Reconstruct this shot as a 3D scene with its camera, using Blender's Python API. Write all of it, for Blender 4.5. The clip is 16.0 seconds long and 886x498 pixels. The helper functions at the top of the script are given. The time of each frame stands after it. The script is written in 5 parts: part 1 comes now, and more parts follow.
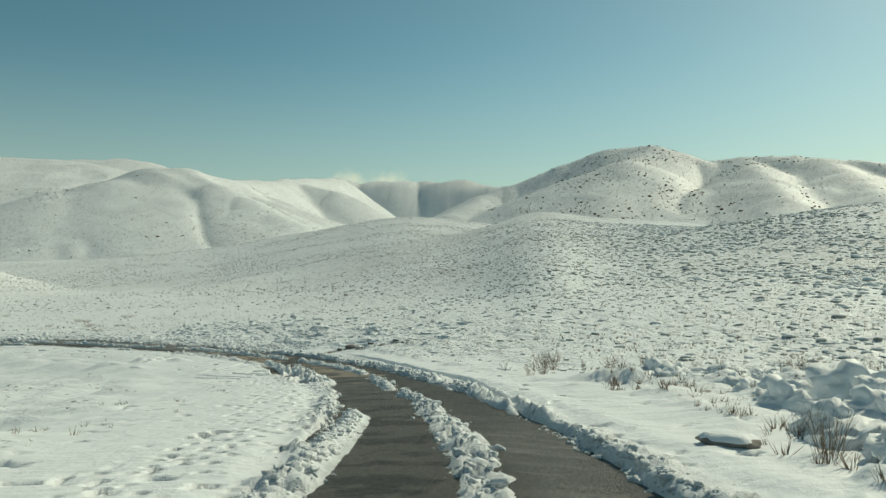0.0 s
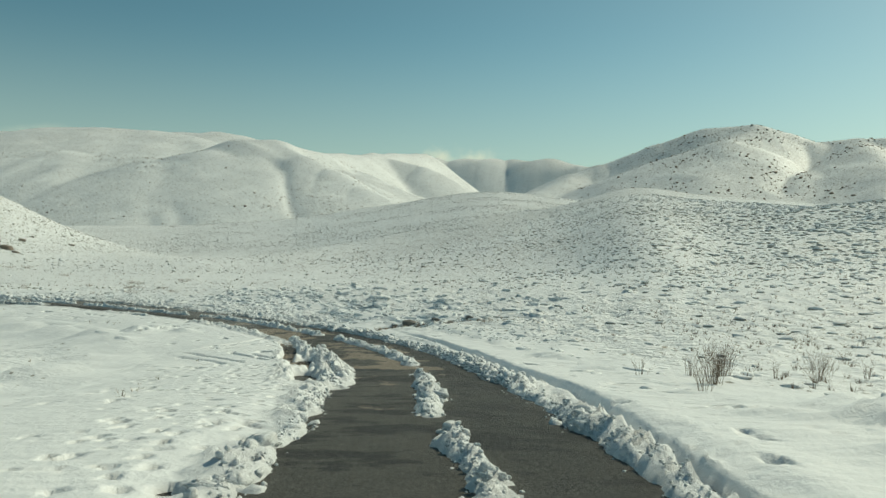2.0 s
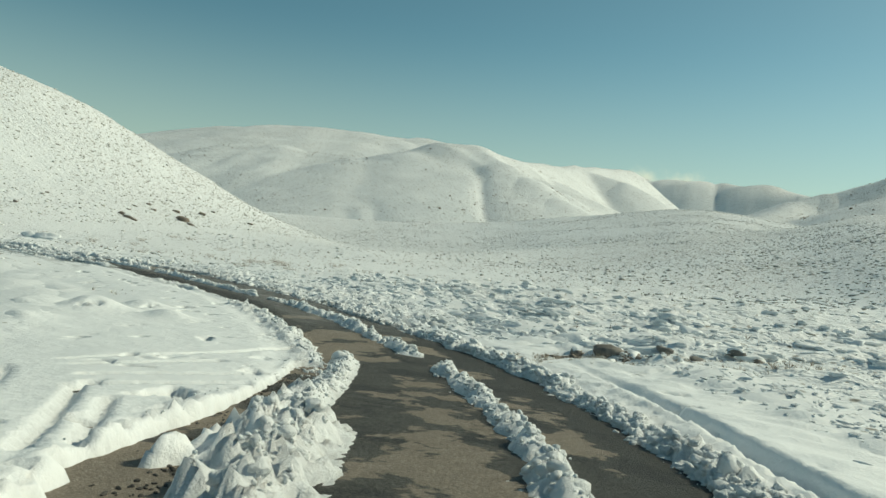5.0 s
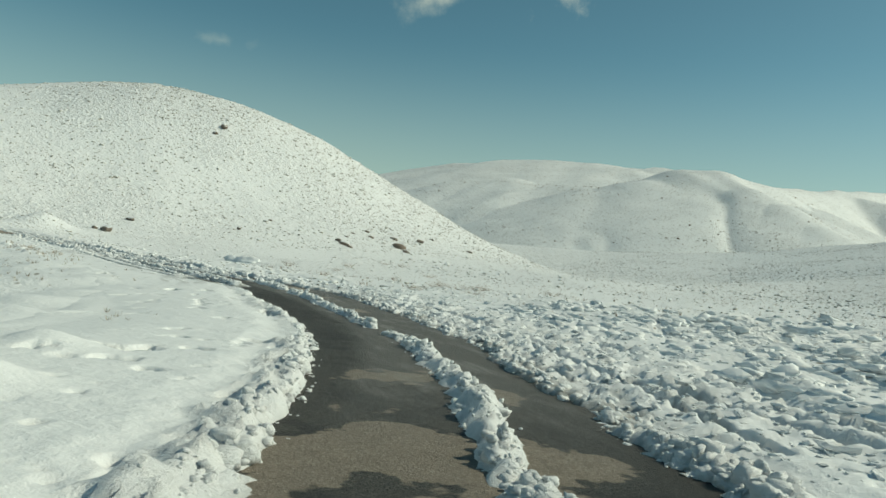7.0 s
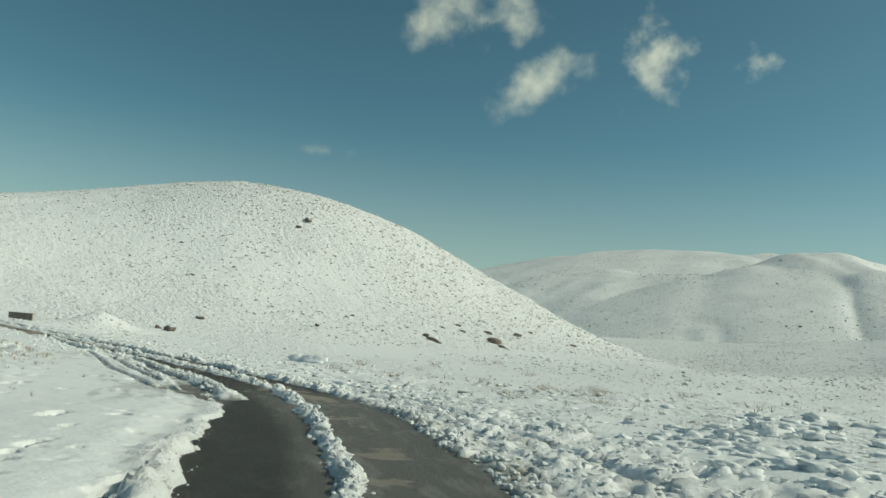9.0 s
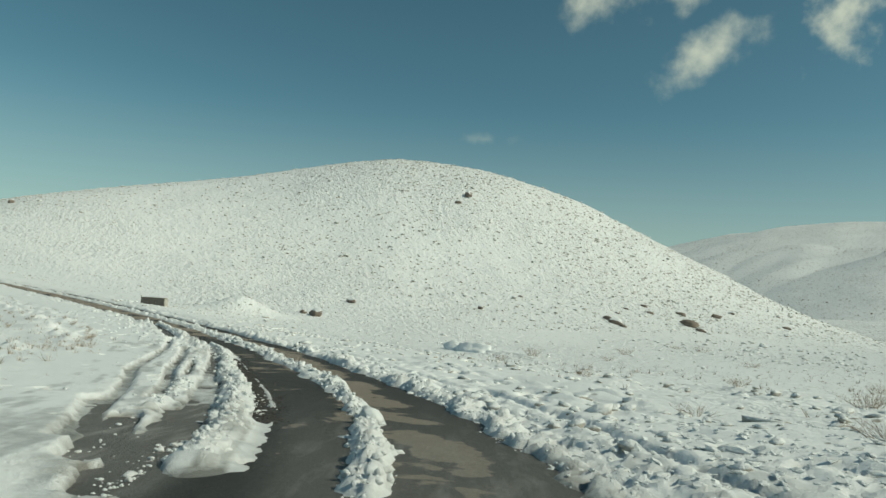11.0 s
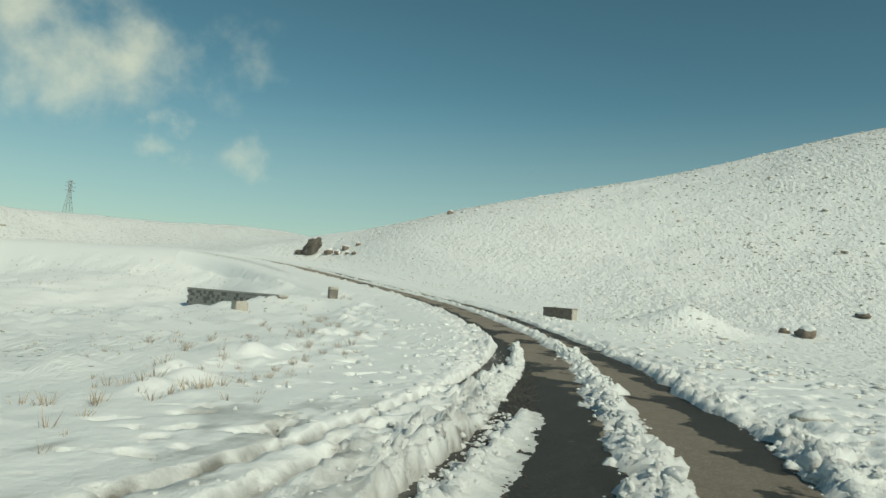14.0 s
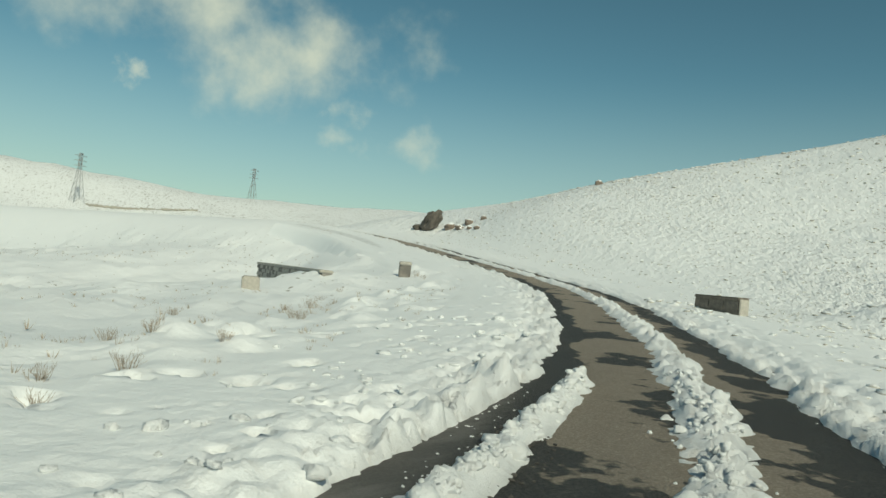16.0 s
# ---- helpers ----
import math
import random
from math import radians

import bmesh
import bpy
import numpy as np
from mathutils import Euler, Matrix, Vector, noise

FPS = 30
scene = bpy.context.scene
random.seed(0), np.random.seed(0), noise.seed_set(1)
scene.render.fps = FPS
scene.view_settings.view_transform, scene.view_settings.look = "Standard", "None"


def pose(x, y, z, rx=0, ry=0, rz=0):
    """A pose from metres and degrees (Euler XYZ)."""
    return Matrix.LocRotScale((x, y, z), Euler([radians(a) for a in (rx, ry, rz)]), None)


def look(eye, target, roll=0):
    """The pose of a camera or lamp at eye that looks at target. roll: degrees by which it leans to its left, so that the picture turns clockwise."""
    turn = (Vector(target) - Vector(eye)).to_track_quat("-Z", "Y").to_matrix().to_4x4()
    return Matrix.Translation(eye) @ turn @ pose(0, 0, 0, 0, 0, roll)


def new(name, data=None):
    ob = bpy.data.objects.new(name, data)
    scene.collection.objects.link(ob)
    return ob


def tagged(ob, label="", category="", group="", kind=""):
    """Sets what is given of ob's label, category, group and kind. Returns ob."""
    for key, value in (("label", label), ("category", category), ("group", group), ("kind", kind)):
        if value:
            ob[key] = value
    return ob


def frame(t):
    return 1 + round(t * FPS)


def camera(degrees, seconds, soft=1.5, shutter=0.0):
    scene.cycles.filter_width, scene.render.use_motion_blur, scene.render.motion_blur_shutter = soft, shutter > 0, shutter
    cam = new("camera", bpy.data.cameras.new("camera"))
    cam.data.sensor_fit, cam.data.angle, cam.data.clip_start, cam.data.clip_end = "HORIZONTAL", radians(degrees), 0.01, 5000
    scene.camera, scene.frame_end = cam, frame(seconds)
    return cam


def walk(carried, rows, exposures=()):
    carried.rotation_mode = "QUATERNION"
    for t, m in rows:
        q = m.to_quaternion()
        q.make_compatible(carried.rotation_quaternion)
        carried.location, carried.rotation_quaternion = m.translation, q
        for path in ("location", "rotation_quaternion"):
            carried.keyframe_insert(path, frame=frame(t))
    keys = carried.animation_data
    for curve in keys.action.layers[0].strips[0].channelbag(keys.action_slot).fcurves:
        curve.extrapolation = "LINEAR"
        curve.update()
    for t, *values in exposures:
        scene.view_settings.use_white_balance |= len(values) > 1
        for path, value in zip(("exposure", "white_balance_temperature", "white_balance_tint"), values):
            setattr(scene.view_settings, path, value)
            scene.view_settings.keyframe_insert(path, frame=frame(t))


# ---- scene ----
cam = camera(60.8, 16.0)
# seconds, eye x y z, then yaw to the left of +y, pitch up and roll, in degrees
PATH = [
    (0.0, 0.020, 0.015, 1.419, 2.00, 0.99, -0.67),
    (0.5, -0.029, 2.897, 1.087, 4.61, 0.68, -0.42),
    (1.0, -0.144, 5.745, 0.745, 6.85, -0.31, 0.25),
    (1.5, -0.349, 8.628, 0.452, 7.77, -0.82, 0.79),
    (2.0, -0.651, 11.587, 0.143, 8.48, -0.62, 1.06),
    (2.5, -1.075, 14.465, -0.147, 10.38, -1.86, 1.63),
    (3.0, -1.598, 17.314, -0.392, 13.49, 0.14, 1.49),
    (3.2, -1.850, 18.451, -0.491, 13.83, 0.94, 2.00),
    (5.3, -4.792, 30.595, -1.840, 26.19, -1.05, 6.41),
    (5.5, -5.189, 31.727, -1.926, 28.53, -1.48, 6.56),
    (6.0, -6.289, 34.508, -2.145, 34.35, -2.37, 6.74),
    (6.5, -7.639, 37.253, -2.340, 38.57, -2.18, 6.22),
    (7.0, -9.160, 39.784, -2.494, 40.81, 0.31, 5.94),
    (7.5, -10.780, 41.954, -2.613, 43.38, 3.18, 5.97),
    (8.0, -12.573, 43.995, -2.642, 46.33, 6.06, 5.78),
    (8.2, -13.342, 44.778, -2.658, 47.09, 6.63, 5.60),
    (10.3, -22.521, 52.879, -2.947, 53.89, 5.96, 2.87),
    (10.5, -23.660, 53.531, -2.981, 56.08, 5.98, 3.16),
    (11.0, -26.630, 55.101, -3.034, 61.27, 4.96, 3.85),
    (11.5, -29.752, 56.628, -3.026, 65.50, 4.99, 4.82),
    (12.0, -32.883, 57.982, -3.098, 71.10, 4.53, 4.81),
    (12.5, -36.045, 59.112, -3.180, 79.15, 3.14, 4.15),
    (13.0, -39.209, 59.962, -3.241, 86.85, 2.56, 4.49),
    (13.5, -42.407, 60.613, -3.288, 92.97, 2.39, 4.36),
    (14.0, -45.553, 61.223, -3.301, 95.66, 3.97, 4.06),
    (14.5, -48.702, 61.739, -3.312, 95.16, 6.16, 4.12),
    (15.0, -51.757, 62.212, -3.314, 97.10, 6.10, 4.02),
    (15.5, -54.822, 62.465, -3.323, 102.82, 3.31, 4.47),
    (16.0, -57.992, 62.602, -3.302, 108.30, 1.90, 5.13),
]


def aimed(x, y, z, yaw, pitch, roll):
    a, p = radians(yaw), radians(pitch)
    return look((x, y, z), (x - math.sin(a) * math.cos(p), y + math.cos(a) * math.cos(p), z + math.sin(p)), roll)


walk(cam, [(t, aimed(*row)) for t, *row in PATH], exposures=[(0.0, 0.02, 9300, -10), (3.0, 0.09, 9300, -10), (5.5, 0.16, 9200, -10), (8.0, 0.05, 8850, -10), (16.0, 0.0, 9050, -9)])

# ---- sky and sun ----
SUN_YAW, SUN_UP = -46.0, 39.0          # degrees to the left of +y, and above the horizon
sun_way = Vector((-math.sin(radians(SUN_YAW)) * math.cos(radians(SUN_UP)), math.cos(radians(SUN_YAW)) * math.cos(radians(SUN_UP)), math.sin(radians(SUN_UP))))
sun = new("sun", bpy.data.lights.new("sun", "SUN"))
sun.data.energy, sun.data.angle, sun.data.color = 2.6, radians(0.6), (0.985, 0.985, 1.06)
sun.matrix_world = look((0, 0, 50), Vector((0, 0, 50)) - sun_way)
world = bpy.data.worlds.new("winter_sky")
scene.world = world
world.use_nodes = True
wn, wl = world.node_tree.nodes, world.node_tree.links
wn.clear()
sky = wn.new("ShaderNodeTexSky")
sky.sky_type, sky.sun_disc = "NISHITA", False
sky.sun_elevation, sky.sun_rotation = radians(SUN_UP), radians(-SUN_YAW)
sky.altitude, sky.air_density, sky.dust_density, sky.ozone_density = 1900.0, 0.9, 2.6, 2.2
background = wn.new("ShaderNodeBackground")
background.inputs["Strength"].default_value = 0.07
world_out = wn.new("ShaderNodeOutputWorld")
# small cumulus: yaw and height of the middle, half-widths across and up, lean (degrees), density
CLOUDS = [(48.6, 24.6, 5.2, 3.4, 0, 0.95), (42.3, 19.6, 4.3, 2.2, 28, 0.8), (33.7, 21.8, 2.4, 4.0, 0, 0.7), (26.2, 21.0, 1.5, 1.2, 0, 0.5),
          (128.5, 18.0, 14.0, 6.0, -4, 0.9), (121.0, 15.0, 9.5, 5.2, -6, 0.95), (116.6, 11.5, 2.4, 1.5, 0, 0.5), (116.7, 9.3, 2.0, 1.2, 0, 0.4), (111.4, 9.5, 3.4, 1.9, 0, 0.5), (131.6, 12.0, 1.3, 1.3, 0, 0.6),
          (8.7, 6.2, 3.2, 1.8, 0, 0.9), (5.9, 6.0, 2.0, 1.2, 0, 0.9), (37.3, 6.6, 7.0, 0.9, 4, 0.45), (58.6, 13.4, 2.8, 0.7, 0, 0.25)]
heading = wn.new("ShaderNodeTexCoord").outputs["Generated"]


def vector_math(operation, a, b):
    node = wn.new("ShaderNodeVectorMath")
    node.operation = operation
    for slot, value in ((0, a), (1, b)):
        if isinstance(value, (tuple, Vector)):
            node.inputs[slot].default_value = value
        else:
            wl.new(value, node.inputs[slot])
    return node


def scalar_math(operation, a, b):
    node = wn.new("ShaderNodeMath")
    node.operation, node.use_clamp = operation, operation == "MULTIPLY"
    for slot, value in ((0, a), (1, b)):
        if isinstance(value, float):
            node.inputs[slot].default_value = value
        else:
            wl.new(value, node.inputs[slot])
    return node.outputs[0]


cover = None
for yaw, up, across, high, lean, density in CLOUDS:
    a, e, g = radians(yaw), radians(up), radians(lean)
    middle = Vector((-math.sin(a) * math.cos(e), math.cos(a) * math.cos(e), math.sin(e)))
    right = Vector((math.cos(a), math.sin(a), 0))
    above = right.cross(middle)
    u = (right * math.cos(g) + above * math.sin(g)) / math.sin(radians(across))
    v = (above * math.cos(g) - right * math.sin(g)) / math.sin(radians(high))
    off = vector_math("SUBTRACT", heading, middle).outputs[0]
    du, dv = vector_math("DOT_PRODUCT", off, u).outputs["Value"], vector_math("DOT_PRODUCT", off, v).outputs["Value"]
    far = scalar_math("ADD", scalar_math("POWER", scalar_math("ABSOLUTE", du, 0.0), 2.0), scalar_math("POWER", scalar_math("ABSOLUTE", dv, 0.0), 2.0))
    ragged = wn.new("ShaderNodeTexNoise")
    ragged.inputs["Scale"].default_value, ragged.inputs["Detail"].default_value, ragged.inputs["Roughness"].default_value = 62.0 / max(min(across, 8.0), 1.2), 6.0, 0.55
    wl.new(heading, ragged.inputs["Vector"])
    far = scalar_math("ADD", scalar_math("POWER", far, 0.5), scalar_math("ADD", scalar_math("ADD", ragged.outputs["Fac"], ragged.outputs["Fac"]), scalar_math("ADD", ragged.outputs["Fac"], 0.5)))
    front = wn.new("ShaderNodeMapRange")
    front.interpolation_type = "SMOOTHSTEP"
    front.inputs["From Min"].default_value, front.inputs["From Max"].default_value = 2.95, 1.6
    front.inputs["To Min"].default_value, front.inputs["To Max"].default_value = 0.0, density
    wl.new(far, front.inputs["Value"])
    here = vector_math("DOT_PRODUCT", heading, middle).outputs["Value"]
    here = scalar_math("GREATER_THAN", here, 0.5)
    shape = scalar_math("MULTIPLY", front.outputs[0], here)
    cover = shape if cover is None else scalar_math("MAXIMUM", cover, shape)
vapour = wn.new("ShaderNodeMix")
vapour.data_type = "RGBA"
vapour.inputs[7].default_value = (9.6, 10.4, 11.1, 1)
wl.new(cover, vapour.inputs[0])
clear = wn.new("ShaderNodeHueSaturation")
clear.inputs["Saturation"].default_value, clear.inputs["Hue"].default_value = 1.1, 0.479
wl.new(sky.outputs[0], clear.inputs["Color"])
deep = wn.new("ShaderNodeGamma")
deep.inputs["Gamma"].default_value = 1.2
wl.new(clear.outputs[0], deep.inputs["Color"])
# pale haze low in the sky
haze = wn.new("ShaderNodeMix")
haze.data_type = "RGBA"
haze.inputs[7].default_value = (5.7, 6.7, 7.3, 1)
low = wn.new("ShaderNodeMapRange")
low.interpolation_type = "SMOOTHSTEP"
low.inputs["From Min"].default_value, low.inputs["From Max"].default_value = 0.28, 0.02
low.inputs["To Max"].default_value = 0.5
split = wn.new("ShaderNodeSeparateXYZ")
wl.new(heading, split.inputs[0])
wl.new(split.outputs["Z"], low.inputs["Value"])
wl.new(low.outputs[0], haze.inputs[0])
wl.new(deep.outputs[0], haze.inputs[6])
wl.new(haze.outputs[2], vapour.inputs[6])
wl.new(vapour.outputs[2], background.inputs[0])
wl.new(background.outputs[0], world_out.inputs[0])

# ---- materials ----
def material(name):
    m = bpy.data.materials.new(name)
    m.use_nodes = True
    return m, m.node_tree.nodes, m.node_tree.links, m.node_tree.nodes["Principled BSDF"]


def noise_node(n, l, scale, detail=4.0, rough=0.6, source=None, stretch=None):
    tex = n.new("ShaderNodeTexNoise")
    tex.inputs["Scale"].default_value, tex.inputs["Detail"].default_value, tex.inputs["Roughness"].default_value = scale, detail, rough
    if source is None:
        source = n.new("ShaderNodeTexCoord").outputs["Object"]
    if stretch:
        mapping = n.new("ShaderNodeMapping")
        mapping.inputs["Scale"].default_value = stretch
        l.new(source, mapping.inputs["Vector"])
        source = mapping.outputs["Vector"]
    l.new(source, tex.inputs["Vector"])
    return tex.outputs["Fac"]


def ramp(n, l, fac, low, high, a=(0, 0, 0, 1), b=(1, 1, 1, 1)):
    r = n.new("ShaderNodeValToRGB")
    r.color_ramp.elements[0].position, r.color_ramp.elements[0].color = low, a
    r.color_ramp.elements[1].position, r.color_ramp.elements[1].color = high, b
    l.new(fac, r.inputs["Fac"])
    return r.outputs["Color"]


def blend(n, l, fac, a, b, mode="MIX"):
    mix = n.new("ShaderNodeMix")
    mix.data_type, mix.blend_type = "RGBA", mode
    if isinstance(fac, float):
        mix.inputs[0].default_value = fac
    else:
        l.new(fac, mix.inputs[0])
    for slot, value in ((6, a), (7, b)):
        if isinstance(value, tuple):
            mix.inputs[slot].default_value = (*value, 1)
        else:
            l.new(value, mix.inputs[slot])
    return mix.outputs[2]


def bumps(n, l, p, layers):
    last = None
    for fac, strength, distance in layers:
        b = n.new("ShaderNodeBump")
        b.inputs["Distance"].default_value = distance
        if isinstance(strength, float):
            b.inputs["Strength"].default_value = strength
        else:
            l.new(strength, b.inputs["Strength"])
        l.new(fac, b.inputs["Height"])
        if last:
            l.new(last, b.inputs["Normal"])
        last = b.outputs["Normal"]
    l.new(last, p.inputs["Normal"])


def specks(n, l, scale, size, cover, share):
    """Small scattered spots where stems and stones poke through the snow, as thick as cover says."""
    cells = n.new("ShaderNodeTexVoronoi")
    cells.inputs["Scale"].default_value = scale
    l.new(n.new("ShaderNodeTexCoord").outputs["Object"], cells.inputs["Vector"])
    spot = ramp(n, l, cells.outputs["Distance"], size * 0.5, size, (1, 1, 1, 1), (0, 0, 0, 1))
    parts = n.new("ShaderNodeSeparateColor")
    l.new(cells.outputs["Color"], parts.inputs[0])
    dense, chosen = n.new("ShaderNodeMath"), n.new("ShaderNodeMath")
    dense.operation, chosen.operation = "MULTIPLY", "LESS_THAN"
    l.new(cover, dense.inputs[0])
    dense.inputs[1].default_value = share
    l.new(parts.outputs[0], chosen.inputs[0])
    l.new(dense.outputs[0], chosen.inputs[1])
    return blend(n, l, 1.0, spot, chosen.outputs[0], "MULTIPLY")


def snow_material(name, tint=(0.86, 0.88, 0.89), brush=0.0, dirt=0.0, soiled=False):
    m, n, l, p = material(name)
    colour = blend(n, l, noise_node(n, l, 0.35, 5), tuple(c * 0.96 for c in tint), tint)
    relief = []
    if brush:
        tussocky = n.new("ShaderNodeAttribute")
        tussocky.attribute_name = "tussocky"
        relief = [(noise_node(n, l, 1.9, 4, 0.65, stretch=(0.6, 1, 0.2)), tussocky.outputs["Fac"], 0.38)]
        for scale, size, share, tone in ((2.6, 0.3, 0.3, (0.27, 0.25, 0.215)), (5.0, 0.3, 0.28, (0.33, 0.31, 0.27))):
            colour = blend(n, l, specks(n, l, scale, size, tussocky.outputs["Fac"], share), colour, tone)
        cover = n.new("ShaderNodeAttribute")
        cover.attribute_name = "cover"
        out = n.new("ShaderNodeVectorMath")
        out.operation = "DISTANCE"
        out.inputs[1].default_value = (-40.0, 60.0, 0.0)
        l.new(n.new("ShaderNodeTexCoord").outputs["Object"], out.inputs[0])
        distant = n.new("ShaderNodeMapRange")
        distant.inputs["From Min"].default_value, distant.inputs["From Max"].default_value = 150.0, 330.0
        l.new(out.outputs["Value"], distant.inputs["Value"])
        remote = n.new("ShaderNodeMapRange")
        remote.inputs["From Min"].default_value, remote.inputs["From Max"].default_value = 580.0, 720.0
        l.new(out.outputs["Value"], remote.inputs["Value"])
        close = n.new("ShaderNodeMapRange")
        close.inputs["From Min"].default_value, close.inputs["From Max"].default_value = 330.0, 150.0
        close.inputs["To Min"].default_value = 0.45
        l.new(out.outputs["Value"], close.inputs["Value"])
        for scale, size, share, tone, gate in ((1.5, 0.42, 0.9, (0.24, 0.22, 0.19), close), (3.2, 0.44, 1.1, (0.34, 0.32, 0.29), close), (0.8, 0.42, 0.35, (0.3, 0.295, 0.28), distant), (0.42, 0.24, 0.34, (0.22, 0.21, 0.185), distant), (0.2, 0.22, 0.6, (0.17, 0.16, 0.14), remote), (0.4, 0.3, 0.8, (0.2, 0.19, 0.17), remote)):
            shrubs = specks(n, l, scale, size, cover.outputs["Fac"], share)
            if gate:
                shrubs = blend(n, l, 1.0, shrubs, gate.outputs[0], "MULTIPLY")
            colour = blend(n, l, shrubs, colour, tone)
    if dirt:
        grime = ramp(n, l, noise_node(n, l, 3.0, 6, 0.7), 0.56, 0.75, (0, 0, 0, 1), (dirt, dirt, dirt, 1))
        if soiled:
            near_road = n.new("ShaderNodeAttribute")
            near_road.attribute_name = "grime"
            grime = blend(n, l, 1.0, grime, near_road.outputs["Fac"], "MULTIPLY")
        colour = blend(n, l, grime, colour, (0.33, 0.29, 0.24))
        if soiled:
            slushy = n.new("ShaderNodeAttribute")
            slushy.attribute_name = "slushy"
            soaked = blend(n, l, 1.0, ramp(n, l, noise_node(n, l, 2.2, 6, 0.7), 0.3, 0.6, (0.25, 0.25, 0.25, 1), (1, 1, 1, 1)), slushy.outputs["Fac"], "MULTIPLY")
            colour = blend(n, l, soaked, colour, (0.25, 0.245, 0.225))
            wet = n.new("ShaderNodeMapRange")
            wet.inputs["To Min"].default_value, wet.inputs["To Max"].default_value = 0.62, 0.3
            l.new(soaked, wet.inputs["Value"])
            l.new(wet.outputs[0], p.inputs["Roughness"])
    l.new(colour, p.inputs["Base Color"])
    if not soiled:
        p.inputs["Roughness"].default_value = 0.62
    p.inputs["Specular IOR Level"].default_value = 0.3
    bumps(n, l, p, relief + [(noise_node(n, l, 1.3, 6, 0.62), 0.6, 0.12), (noise_node(n, l, 14.0, 5, 0.7), 0.5, 0.02)] + ([(noise_node(n, l, 34.0, 5, 0.75), near_road.outputs["Fac"] if soiled else 1.0, 0.02)] if dirt else []))
    return m


def asphalt_material():
    m, n, l, p = material("asphalt")
    where = n.new("ShaderNodeTexCoord").outputs["Object"]
    grain = ramp(n, l, noise_node(n, l, 34.0, 4, 0.85, where), 0.44, 0.62)
    mottle = ramp(n, l, noise_node(n, l, 5.0, 6, 0.7, where), 0.35, 0.68)
    broad = noise_node(n, l, 0.55, 5, 0.62, where)
    def painted(name):
        node = n.new("ShaderNodeAttribute")
        node.attribute_name = name
        return node.outputs["Fac"]

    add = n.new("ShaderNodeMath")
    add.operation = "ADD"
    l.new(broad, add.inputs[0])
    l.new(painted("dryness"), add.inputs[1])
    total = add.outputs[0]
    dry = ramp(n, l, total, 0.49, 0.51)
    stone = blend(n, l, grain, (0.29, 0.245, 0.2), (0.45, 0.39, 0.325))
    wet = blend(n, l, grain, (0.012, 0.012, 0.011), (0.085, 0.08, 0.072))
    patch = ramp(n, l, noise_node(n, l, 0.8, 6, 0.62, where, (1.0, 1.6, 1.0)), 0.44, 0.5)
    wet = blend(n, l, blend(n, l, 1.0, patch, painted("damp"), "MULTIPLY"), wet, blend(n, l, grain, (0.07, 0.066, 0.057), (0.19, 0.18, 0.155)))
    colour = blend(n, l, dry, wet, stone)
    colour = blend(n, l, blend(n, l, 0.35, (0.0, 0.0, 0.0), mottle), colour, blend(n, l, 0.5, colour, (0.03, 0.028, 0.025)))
    turn = n.new("ShaderNodeMapping")
    turn.inputs["Rotation"].default_value, turn.inputs["Scale"].default_value = (0, 0, radians(-60)), (1, 1, 1)
    l.new(where, turn.inputs["Vector"])
    streaks = ramp(n, l, noise_node(n, l, 1.1, 7, 0.68, turn.outputs[0], (2.6, 0.5, 1)), 0.5, 0.66)
    slush = blend(n, l, 1.0, blend(n, l, 0.5, streaks, (1.0, 1.0, 1.0)), painted("slush"), "MULTIPLY")
    colour = blend(n, l, slush, colour, (0.4, 0.39, 0.37))
    l.new(colour, p.inputs["Base Color"])
    l.new(ramp(n, l, dry, 0.0, 1.0, (0.6, 0.6, 0.6, 1), (0.9, 0.9, 0.9, 1)), p.inputs["Roughness"])
    p.inputs["Specular IOR Level"].default_value = 0.3
    bumps(n, l, p, [(broad, 0.25, 0.05), (grain, 1.0, 0.012)])
    return m


def plain_material(name, a, b, scale=8.0, rough=0.8, bump=0.5, depth=0.02, metal=0.0):
    m, n, l, p = material(name)
    fac = noise_node(n, l, scale, 6, 0.65)
    l.new(blend(n, l, ramp(n, l, fac, 0.3, 0.7), a, b), p.inputs["Base Color"])
    p.inputs["Roughness"].default_value, p.inputs["Metallic"].default_value = rough, metal
    bumps(n, l, p, [(fac, bump, depth), (noise_node(n, l, scale * 7, 4, 0.7), bump * 0.6, depth * 0.25)])
    return m


SNOW = snow_material("field_snow", brush=1.0)
ROAD_SNOW = snow_material("roadside_snow", dirt=0.45, soiled=True)
CLOD = snow_material("clod_snow", (0.84, 0.86, 0.87), dirt=0.25)
ASPHALT = asphalt_material()

# ---- the lie of the land ----
TABLE = np.random.RandomState(7).rand(256, 256)


def value_noise(x, y):
    xi, yi = np.floor(x).astype(int), np.floor(y).astype(int)
    u, v = x - xi, y - yi
    u, v = u * u * (3 - 2 * u), v * v * (3 - 2 * v)
    a, b = TABLE[xi % 256, yi % 256], TABLE[(xi + 1) % 256, yi % 256]
    c, d = TABLE[xi % 256, (yi + 1) % 256], TABLE[(xi + 1) % 256, (yi + 1) % 256]
    return (a * (1 - u) + b * u) * (1 - v) + (c * (1 - u) + d * u) * v


def fbm(x, y, octaves=4, gain=0.5):
    """Noise between about -1 and 1, of unit wavelength."""
    total, size, norm = 0.0, 1.0, 0.0
    for k in range(octaves):
        f = 2.03**k
        total = total + size * (2 * value_noise(x * f + 17.3 * k, y * f + 9.1 * k) - 1)
        norm, size = norm + size, size * gain
    return total / norm


